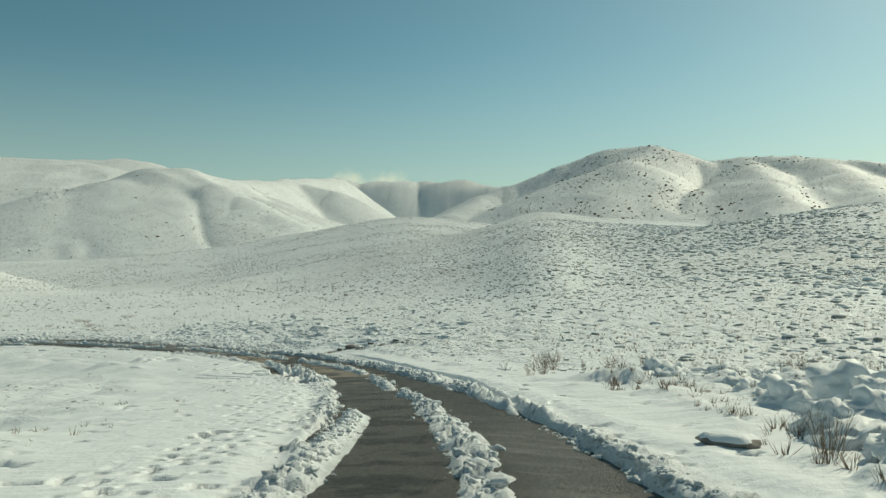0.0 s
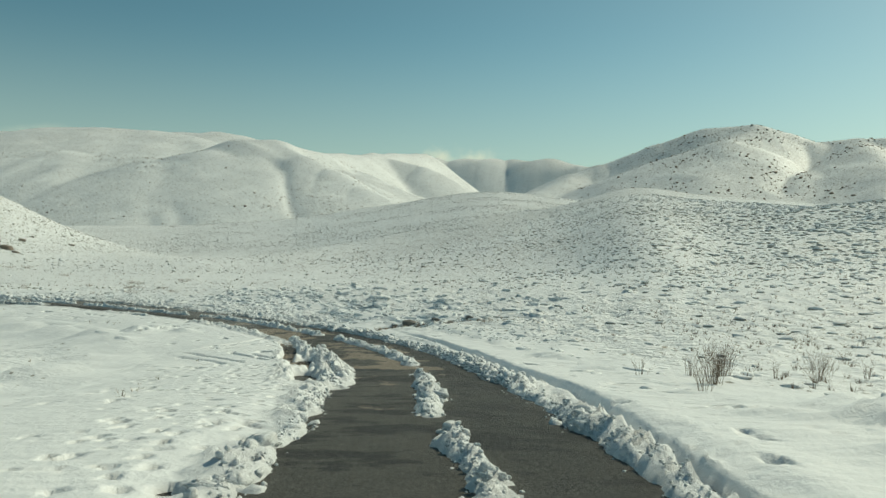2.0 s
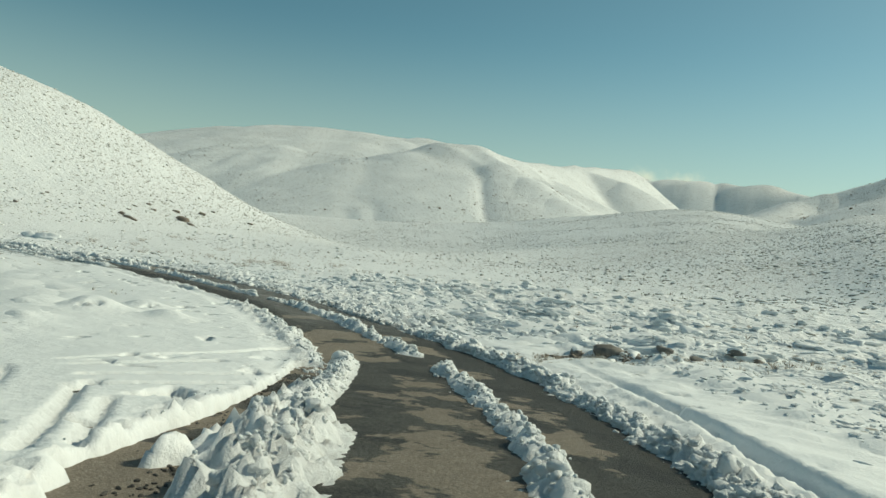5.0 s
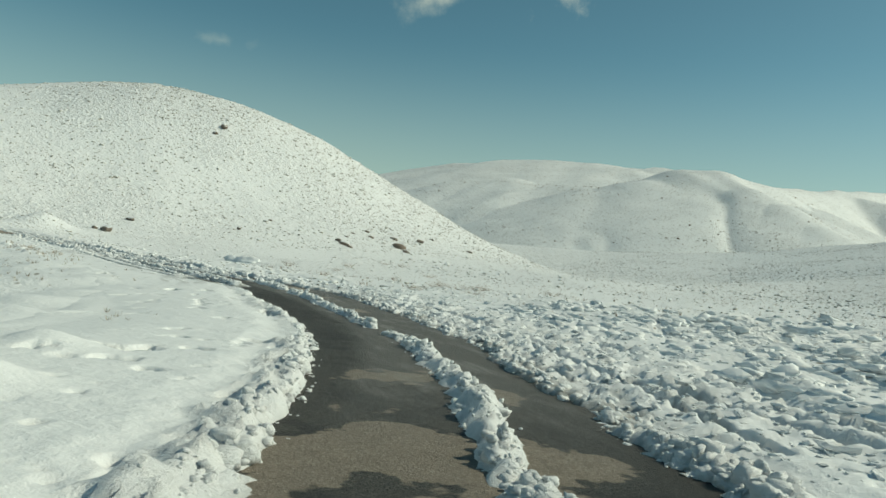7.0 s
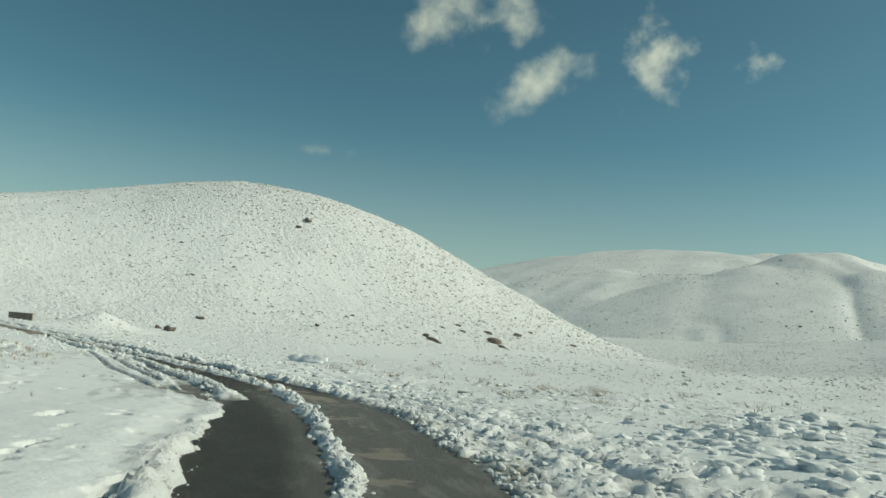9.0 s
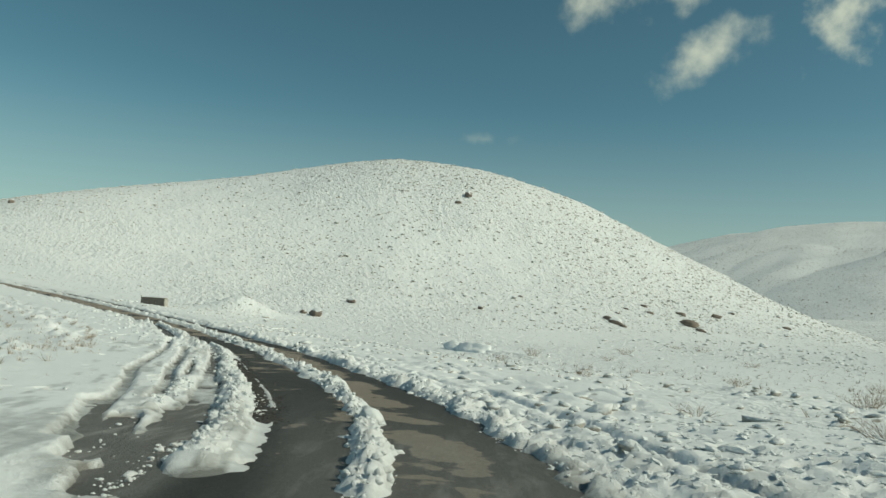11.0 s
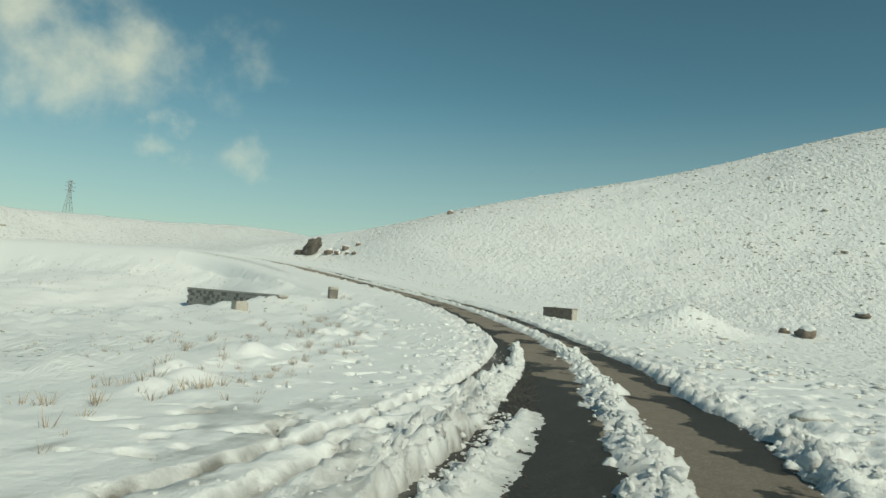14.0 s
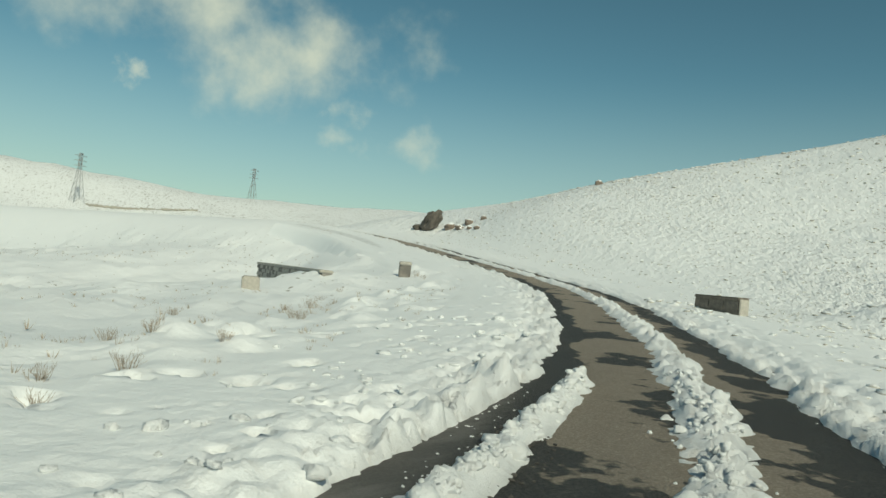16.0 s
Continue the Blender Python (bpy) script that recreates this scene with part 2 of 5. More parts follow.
def mounds(x, y, cell, seed, spread=0.62, long=1.0):
    """Rounded hummocks, one to a cell, 0 to 1."""
    y = y / long
    best = np.zeros_like(x)
    cx, cy = np.floor(x / cell).astype(int), np.floor(y / cell).astype(int)
    for i in (-1, 0, 1):
        for j in (-1, 0, 1):
            gx, gy = cx + i, cy + j
            px = (gx + TABLE[(gx + seed) % 256, gy % 256]) * cell
            py = (gy + TABLE[gx % 256, (gy + seed) % 256]) * cell
            tall = 0.2 + 0.8 * TABLE[(gx + 3 * seed) % 256, (gy + 5 * seed) % 256]
            r2 = ((x - px) ** 2 + (y - py) ** 2) / (cell * spread * (0.6 + 0.6 * tall)) ** 2
            best = np.maximum(best, tall * np.exp(-1.6 * r2) * (r2 < 4))
    return best


def slabs(x, y, cell, seed):
    """Broken plates: each cell has a height and a tilt of its own, 0 to 1."""
    x, y = x + 0.25 * cell * fbm(x / cell, y / cell, 2), y + 0.25 * cell * fbm(x / cell + 9, y / cell, 2)
    cx, cy = np.floor(x / cell).astype(int), np.floor(y / cell).astype(int)
    nearest, out = np.full(x.shape, 9e9), np.zeros_like(x)
    for i in (-1, 0, 1):
        for j in (-1, 0, 1):
            gx, gy = cx + i, cy + j
            a, b = TABLE[(gx + seed) % 256, gy % 256], TABLE[gx % 256, (gy + seed) % 256]
            dx, dy = x - (gx + a) * cell, y - (gy + b) * cell
            r2 = dx * dx + dy * dy
            level = TABLE[(gx + 7 * seed) % 256, (gy + 3 * seed) % 256]
            value = level + ((a - 0.5) * dx + (b - 0.5) * dy) / cell * 1.4
            out = np.where(r2 < nearest, value, out)
            nearest = np.minimum(nearest, r2)
    return np.clip(out, 0, 1)


def smooth(v, low, high):
    u = np.clip((v - low) / (high - low), 0, 1)
    return u * u * (3 - 2 * u)


# hills: middle x y, height, half-widths and turn
NEAR_HILL = [
    (-149.0, 112.4, 22.6, 31.2, 27.9, 0.37),
    (-122.6, 144.6, 8.2, 17.2, 22.3, -0.73),
    (-174.2, 66.2, 11.3, 28.7, 21.4, -0.38),
    (-198.8, 137.6, 15.8, 39.1, 37.2, 0.31),
    (-51.1, 32.9, -1.1, 21.7, 6.5, 0.47),
    (-106.0, 37.8, -2.0, 25.2, 4.9, -0.20),
    (-134.5, 44.2, 6.8, 25.3, 21.8, 0.13),
    (32.9, 71.3, 2.9, 62.5, 22.4, 0.16),
    (3.4, -2.2, 5.8, 25.1, 23.2, 0.56),
]
MID_SLOPES = [
    (21.4, 261.5, 16.7, 20.4, 37.3, -0.03),
    (119.8, 173.9, 21.4, 75.5, 49.8, -0.05),
    (87.1, 335.0, 17.7, 72.9, 58.7, 0.16),
]
FAR_RANGES = [
    (-835.1, -116.1, 53.3, 250.0, 162.6, 0.46),
    (-520.5, 63.9, 13.4, 97.5, 55.5, -0.25),
    (-1236.5, -696.6, 89.2, 796.5, 217.0, -0.33),
    (-540.4, -561.4, 54.4, 357.4, 74.1, -0.73),
]
BASE = (-6.05, 0.30, -4.32)
# crests and spurs of the far ranges: fall to the left and to the right of the line, roundness, then x y z along it
FAR_CRESTS = [
    (0.4, 0.4, 16, [(-391, 438, 29), (-390, 459, 43), (-369, 483, 56), (-340, 499, 60), (-310, 501, 55), (-283, 506, 54), (-264, 477, 48), (-252, 494, 52), (-243, 516, 60), (-233, 533, 69)]),
    (0.6, 0.8, 12, [(-233, 533, 69), (-220, 543, 71), (-208, 550, 71), (-192, 590, 69), (-195, 662, 75), (-193, 776, 88), (-179, 882, 100), (-167, 966, 108)]),
    (0.5, 0.42, 7, [(-209, 547, 71), (-177, 521, 57), (-152, 503, 46), (-128, 483, 34), (-98, 460, 19)]),
    (0.3, 0.5, 8, [(-226, 536, 70), (-215, 506, 53), (-191, 468, 33), (-161, 425, 12)]),
    (0.5, 0.6, 10, [(-198, 796, 89), (-168, 782, 82), (-139, 773, 75), (-119, 761, 61), (-102, 743, 41)]),
    (0.5, 0.5, 10, [(-190, 622, 69), (-168, 618, 57), (-137, 605, 41), (-109, 590, 27)]),
    (0.3, 0.3, 25, [(-679, 746, 96), (-626, 766, 108), (-567, 735, 105), (-524, 755, 112), (-486, 769, 115), (-447, 781, 113), (-402, 795, 109)]),
    (0.3, 0.3, 14, [(-804, 1267, 179), (-760, 1293, 184), (-722, 1315, 186), (-690, 1332, 194), (-656, 1349, 192), (-635, 1359, 197), (-609, 1371, 194), (-586, 1381, 184)]),
    (0.3, 0.85, 14, [(-378, 1862, 207), (-275, 1931, 212), (-198, 1890, 213), (-129, 1926, 209), (-69, 1879, 209), (1, 1850, 199), (55, 1819, 189), (108, 1797, 179)]),
    (0.45, 0.62, 14, [(-18, 820, 58), (21, 900, 81), (53, 929, 95), (120, 942, 118), (177, 944, 139), (224, 936, 142), (256, 927, 132), (283, 928, 121), (322, 904, 121), (365, 866, 116), (430, 791, 96), (492, 694, 68)]),
    (0.42, 0.36, 14, [(223, 934, 141), (180, 861, 114), (146, 787, 84), (118, 710, 55), (99, 632, 30)]),
    (0.52, 0.36, 12, [(322, 904, 121), (307, 825, 102), (290, 746, 80), (267, 647, 52), (253, 588, 29)]),
    (0.45, 0.4, 14, [(387, 846, 110), (374, 752, 86), (353, 650, 56)]),
]
# sharp gullies down the slopes: from x y, to x y, depth, width
GULLIES = [(-207, 520, -140, 417, 3.4, 7.0), (-220, 387, -187, 348, 2.2, 5.0), (-214, 401, -182, 362, 1.8, 5.0), (272, 910, 201, 702, 8.0, 14.0), (-180, 545, -112, 505, 3.5, 7.0)]
# mid ridges seen one behind another: bearing in degrees right of +y, distance, crest height
CRESTS = [
    (0.13, 0.22, 14.0, [(-37.0, 320, 2.4), (-32.4, 325, 2.9), (-27.4, 330, 4.0), (-18.4, 330, 8.2), (-12.3, 340, 15.2), (-5.6, 350, 22.4)]),
    (0.12, 0.16, 12.0, [(-23.8, 150, -4.6), (-21.9, 165, -4.4), (-14.0, 200, -0.4), (-5.6, 220, 5.5), (0.9, 240, 11.4), (4.3, 250, 16.4), (7.2, 255, 16.8), (9.7, 255, 14.7)]),
]


def hills(x, y):
    z = BASE[0] + BASE[1] * x / 1000 + BASE[2] * y / 1000
    for x0, y0, tall, wide, deep, turn in NEAR_HILL + MID_SLOPES + FAR_RANGES:
        c, s = math.cos(turn), math.sin(turn)
        u, v = ((x - x0) * c + (y - y0) * s) / wide, ((y - y0) * c - (x - x0) * s) / deep
        z = z + tall * np.exp(-0.5 * (u * u + v * v))
    bearing, away = np.degrees(np.arctan2(x, y)), np.hypot(x, y)
    beyond = (away > 260) & (y > 150)
    px, py, pz = x[beyond], y[beyond], z[beyond]
    px, py = px + 2 * fbm(px / 26, py / 26, 3), py + 2 * fbm(px / 26 + 31, py / 26, 3)
    for fall_left, fall_right, bend, line in FAR_CRESTS:
        top = np.full(px.shape, -200.0)
        for (x0, y0, z0), (x1, y1, z1) in zip(line[:-1], line[1:]):
            run = math.hypot(x1 - x0, y1 - y0)
            ux, uy = (x1 - x0) / run, (y1 - y0) / run
            t = np.clip((px - x0) * ux + (py - y0) * uy, 0, run)
            dx, dy = px - x0 - t * ux, py - y0 - t * uy
            off = np.hypot(dx, dy)
            side = (ux * dy - uy * dx) / np.maximum(off, 1e-6)
            fall = (fall_left + fall_right) / 2 + side * (fall_left - fall_right) / 2
            top = np.maximum(top, z0 + (z1 - z0) * t / run - fall * (np.sqrt(off * off + bend * bend) - bend))
        pz = np.maximum(pz, top) + 1.5 * np.log1p(np.exp(-np.minimum(np.abs(pz - top), 60) / 1.5))
    for x0, y0, x1, y1, deep, wide in GULLIES:
        run = math.hypot(x1 - x0, y1 - y0)
        u = ((px - x0) * (x1 - x0) + (py - y0) * (y1 - y0)) / run
        v = ((px - x0) * (y1 - y0) - (py - y0) * (x1 - x0)) / run + 0.04 * run * np.sin(u / run * 5.0)
        pz = pz - deep * np.exp(-np.abs(v) / wide) * smooth(u, -0.1 * run, 0.3 * run) * (1 - smooth(u, 0.9 * run, 1.3 * run))
    z[beyond] = pz
    for front, back, bend, crest in CRESTS:
        b, r, h = np.array(crest).T
        fine_b = np.arange(-60, 60, 0.25)
        soft = np.exp(-0.5 * (np.arange(-24, 25) / 6.0) ** 2)
        fine_r, fine_h = (np.convolve(np.pad(np.interp(fine_b, b, v), 24, mode="edge"), soft / soft.sum(), mode="valid") for v in (r, h))
        gap = away - np.interp(bearing, fine_b, fine_r)
        end = np.maximum(np.maximum(b[0] - bearing, bearing - b[-1]), 0) * np.minimum(away, 1500) / 57.3
        fall = np.where(gap < 0, front, back) * (np.sqrt(gap * gap + bend * bend) - bend) + 0.14 * (np.sqrt(end * end + 400.0) - 20.0)
        other = np.interp(bearing, fine_b, fine_h) - fall
        z = np.maximum(z, other) + 1.2 * np.log1p(np.exp(-np.minimum(np.abs(z - other), 60) / 1.2))
    return z


# the road's line, x y z, every seven metres
ROAD = np.array([
    (0.25, -13.98, 1.55), (0.12, -6.98, 0.8), (0.02, 0.01, 0.02), (-0.22, 7.01, -0.76), (-0.99, 13.96, -1.5), (-2.36, 20.83, -2.16),
    (-3.91, 27.67, -2.95), (-6.19, 34.28, -3.53), (-9.58, 40.39, -3.91), (-14.19, 45.64, -4.1), (-19.27, 50.53, -4.25), (-25.12, 54.32, -4.4),
    (-31.42, 57.37, -4.48), (-38.02, 59.67, -4.62), (-44.87, 61.1, -4.7), (-51.78, 62.22, -4.72), (-58.77, 62.62, -4.69), (-65.77, 62.4, -4.56),
    (-72.73, 61.69, -4.34), (-79.62, 60.45, -4.08), (-86.46, 58.84, -3.76), (-92.98, 56.43, -3.32), (-98.79, 52.49, -2.72), (-104.22, 48.06, -2.06),
    (-109.58, 43.54, -1.35), (-113.97, 38.11, -0.66), (-117.1, 31.84, -0.12), (-118.62, 25.05, -0.07)])
KNOTS = np.r_[0, np.cumsum(np.linalg.norm(np.diff(ROAD[:, :2], axis=0), axis=1))] - 14.0
SLOPES = np.gradient(ROAD, KNOTS, axis=0)


def road_at(s):
    s = np.asarray(s, float)
    i = np.clip(np.searchsorted(KNOTS, s) - 1, 0, len(KNOTS) - 2)
    h = (KNOTS[i + 1] - KNOTS[i])[..., None]
    u = ((s - KNOTS[i]) / h[..., 0])[..., None]
    return ((2 * u**3 - 3 * u**2 + 1) * ROAD[i] + (u**3 - 2 * u**2 + u) * h * SLOPES[i]
            + (3 * u**2 - 2 * u**3) * ROAD[i + 1] + (u**3 - u**2) * h * SLOPES[i + 1])


FINE_S = np.arange(-14.0, KNOTS[-1], 0.25)
LINE = road_at(FINE_S)
WAY = np.gradient(LINE[:, :2], axis=0)
WAY /= np.linalg.norm(WAY, axis=1)[:, None]
SIDE = np.stack([WAY[:, 1], -WAY[:, 0]], 1)      # to the right


def beside(x, y):
    """For points of the plan: the place along the road, the distance to its right and the road's height there."""
    x, y = np.asarray(x, float).ravel(), np.asarray(y, float).ravel()
    s, d, z = np.empty(len(x)), np.empty(len(x)), np.empty(len(x))
    for a in range(0, len(x), 20000):
        px, py = x[a:a + 20000], y[a:a + 20000]
        k = ((px[:, None] - LINE[None, ::16, 0]) ** 2 + (py[:, None] - LINE[None, ::16, 1]) ** 2).argmin(1) * 16
        k = np.clip(k[:, None] + np.arange(-10, 11)[None], 0, len(LINE) - 1)
        k = np.take_along_axis(k, ((px[:, None] - LINE[k, 0]) ** 2 + (py[:, None] - LINE[k, 1]) ** 2).argmin(1)[:, None], 1)[:, 0]
        dx, dy = px - LINE[k, 0], py - LINE[k, 1]
        s[a:a + 20000] = FINE_S[k] + dx * WAY[k, 0] + dy * WAY[k, 1]
        d[a:a + 20000] = dx * SIDE[k, 0] + dy * SIDE[k, 1]
        z[a:a + 20000] = LINE[k, 2]
    return s, d, z


def place(s, d):
    """The plan position d metres to the right of the road's line."""
    p = road_at(s)
    way = road_at(np.asarray(s) + 0.1)[..., :2] - road_at(np.asarray(s) - 0.1)[..., :2]
    way = way / np.linalg.norm(way, axis=-1, keepdims=True)
    return p[..., 0] + d * way[..., 1], p[..., 1] - d * way[..., 0], p[..., 2]


MIDDLE = 0.33                                    # the road's middle lies this far right of the line


def ground(x, y, rough=1.0):
    """Height of the snow-covered land, with its hummocks."""
    shape = np.shape(x)
    x, y = np.asarray(x, float).ravel(), np.asarray(y, float).ravel()
    z = hills(x, y)
    close = (x > -150) & (x < 110) & (y > -40) & (y < 170)
    px, py = x[close], y[close]
    s, d, zr = beside(px, py)
    off = np.abs(d - MIDDLE)
    w = 1 - smooth(off, 3.2, 11.0)
    zc = z[close] * (1 - w) + (zr + 0.07 + 0.04 * smooth(d, 0, 1)) * w
    right = smooth(d, 2.6, 6.5)
    left = smooth(-d, 1.6, 4.5)
    hill = smooth(-px, 84, 96) * smooth(py, 58, 72)
    field = right * (1 - hill) * smooth(px, -75, -40)
    churned = right * smooth(s, 36, 44) * (1 - smooth(s, 66, 78)) * (1 - smooth(d, 12, 30)) * (1 - 0.8 * smooth(s, 60, 66) * (1 - smooth(d, 6, 8)))
    lump = mounds((px + 0.5 * fbm(px, py, 2)) * 0.55, py, 0.85, 11, 0.45, 0.75) * (0.24 - 0.04 * smooth(px, -15, 5) * (1 - smooth(px, 8, 20))) + mounds(px, py, 2.1, 23, 0.4, 0.7) * 0.14 * smooth(px, -25, 5) + fbm(px / 5.5, py / 5.5, 3) * 0.12
    zc = zc + rough * field * lump * (0.55 + 0.6 * smooth(fbm(px / 14, py / 14, 2), -0.4, 0.4))
    zc = zc + rough * churned * (np.abs(fbm(px / 1.2, py / 1.2, 3, 0.6)) * 0.22 + slabs(px, py, 0.75, 31) * 0.11 - 0.05)
    quiet = left * (1 - churned)
    zc = zc + rough * quiet * ((fbm(px / 6, py / 6, 3) * 0.2 + fbm(px / 2.0, py / 2.0, 2) * 0.05) * smooth(off, 3.5, 8) + mounds(px, py, 3.1, 41, 0.35) * 0.26 * smooth(off, 5, 9) + (mounds(px, py, 1.5, 47, 0.4, 0.6) * 0.26 + np.abs(fbm(px / 1.8, py / 1.2, 3)) * 0.16) * smooth(px, -112, -100) * smooth(off + 1.5 * smooth(-px, 45, 55), 5.5, 8.5) * smooth(fbm(px / 6, py / 6, 2) + 0.4 * smooth(-px, 40, 60), -0.3, 0.3))
    zc = zc + rough * hill * (mounds(px, py, 1.25, 53, 0.42) * 0.3 + fbm(px / 9, py / 9, 3) * 0.35)
    # a hummocky bank, a heap beside the parapet and a drift at the hill's foot
    brink = px - np.interp(py, (0, 7, 9.5, 12, 16, 19, 20.2, 21.5, 23), (3.3, 3.7, 4.3, 5.2, 6.1, 5.9, 4.4, 3.2, 3.0)) + 1.1 * fbm(px / 1.3, py / 1.3, 4, 0.6)
    zc = zc + rough * (0.1 * smooth(fbm(px / 1.5, py / 1.5, 2), -0.4, 0.3) + 0.16 * mounds(px, py, 0.6, 67, 0.6) + 0.14 * np.abs(fbm(px / 0.8, py / 0.8, 3))) * smooth(brink, 0, 0.5) * (1 - smooth(brink, 1.0, 5.5)) * smooth(py, 4, 8) * (1 - smooth(py, 21, 24))
    zc = zc + rough * (0.13 * mounds(px, py, 0.75, 61, 0.5) + 0.1 * np.abs(fbm(px / 0.5, py / 0.5, 3))) * smooth(brink, -0.2, 0.6) * (1 - smooth(brink, 4, 7)) * smooth(py, 4, 8) * (1 - smooth(py, 22, 27))
    zc = zc + 1.6 * np.exp(-np.hypot((px + 88.6) / 2.0, (py - 70.6) / 2.4) ** 1.5)
    zc = zc + 0.35 * np.exp(-((px + 62.5) / 3.5) ** 2 - ((py - 80.0) / 1.5) ** 2)
    zc = zc + 0.55 * np.exp(-((px + 85.6) / 2.6) ** 2 - ((py - 48.3) / 2.2) ** 2) + 0.3 * np.exp(-((px + 80.0) / 1.8) ** 2 - ((py - 48.4) / 1.5) ** 2)
    for x0, y0, tall, wide in ((-18.3, 41.8, 0.3, 0.8), (-16.5, 42.2, 0.2, 0.55), (-18.6, 43.6, 0.2, 0.6), (-20.6, 42.0, 0.3, 0.8), (-15.2, 32.4, 0.2, 0.7), (-24.9, 45.3, 0.3, 0.9), (-27.5, 46.8, 0.25, 0.8)):
        zc = zc + tall * np.exp(-((px - x0) ** 2 + 1.6 * (py - y0) ** 2) / wide ** 2)
    zc = zc + rough * quiet * 0.24 * mounds(px, py, 1.9, 73, 0.42, 0.7) * smooth(off, 5.5, 8.5) * smooth(fbm(px / 5, py / 5 + 3, 2), -0.25, 0.2) * smooth(px, -42, -32)
    # the hollow scoured in front of the culvert wall
    u, v = (px + 97.2) * 0.762 + (py - 38.2) * 0.647, (px + 97.2) * 0.647 - (py - 38.2) * 0.762
    zc = zc - 0.75 * np.exp(-((v - 1.1) / 1.3) ** 2) * smooth(u, -1.5, 1.5) * (1 - smooth(u, 9.5, 14.0))
    z[close] = zc
    far = np.hypot(x + 40, y - 60)
    gully = 1 - np.abs(fbm(x / 120 + 0.3 * fbm(x / 90, y / 90, 2), y / 210, 3)) * 2
    z = z + fbm(x / 60, y / 60, 4) * 2.0 * smooth(far, 140, 330) + (gully - 0.5) * 3.2 * smooth(far, 330, 520) + fbm(x / 300, y / 300, 4) * 6.0 * smooth(far, 700, 1500)
    return z.reshape(shape)


# ---- the snow on and beside the road ----
WINDROW = np.array([(-8, 0.42), (8, 0.42), (12.5, 0.48), (18, 0.5), (23, 0.3), (28.5, 0.5), (34, 0.85), (40, 0.78), (46, 0.6), (50, 0.45), (54, 0.12),
                    (58, -0.3), (62, -0.4), (66, -0.3), (72, 0.05), (78, 0.32), (82, 0.47), (88, 0.2), (93, 0.15), (99, 0.2), (105, 0.48), (113, 0.5), (130, 0.5)])
GAPS = [(20.6, 21.6), (30.5, 32.2), (42.9, 44.0), (57.0, 57.8), (69.8, 70.6)]
# ridges thrown up by wheels, in metres along and right of the line: from, to, half-width, height
RIDGES = [(5, -1.85, 15.2, -1.15, 0.26, 0.22), (27.0, -1.5, 32.5, -1.25, 0.34, 0.13), (32.5, -1.4, 36.8, -1.45, 0.34, 0.28), (30.9, -2.2, 31.2, -1.5, 0.2, 0.16), (36, -1.9, 43.1, -0.95, 0.2, 0.24), (35, -3.0, 46, -1.4, 0.22, 0.14),
          (95, -1.3, 82, -1.6, 0.36, 0.24), (82, -1.6, 72, -1.62, 0.4, 0.26), (82, -1.25, 77, -1.2, 0.2, 0.12), (96, -1.75, 80.6, -2.5, 0.26, 0.17), (80.6, -2.5, 76, -2.75, 0.24, 0.2), (91, -2.6, 77, -3.1, 0.24, 0.13),
          (93, -1.9, 86.3, -3.68, 0.18, 0.13), (86.3, -3.68, 82, -4.24, 0.18, 0.13), (82, -4.24, 77.5, -4.05, 0.18, 0.13), (75.5, -2.7, 72, -2.75, 0.2, 0.14), (96.5, -1.62, 107, -0.92, 0.17, 0.22),
          (16, 2.15, 27, 2.4, 0.2, 0.11), (27, 2.4, 38, 2.75, 0.2, 0.1), (62, 1.9, 72, 2.4, 0.3, 0.12), (50, 2.3, 64, 2.1, 0.35, 0.1)]
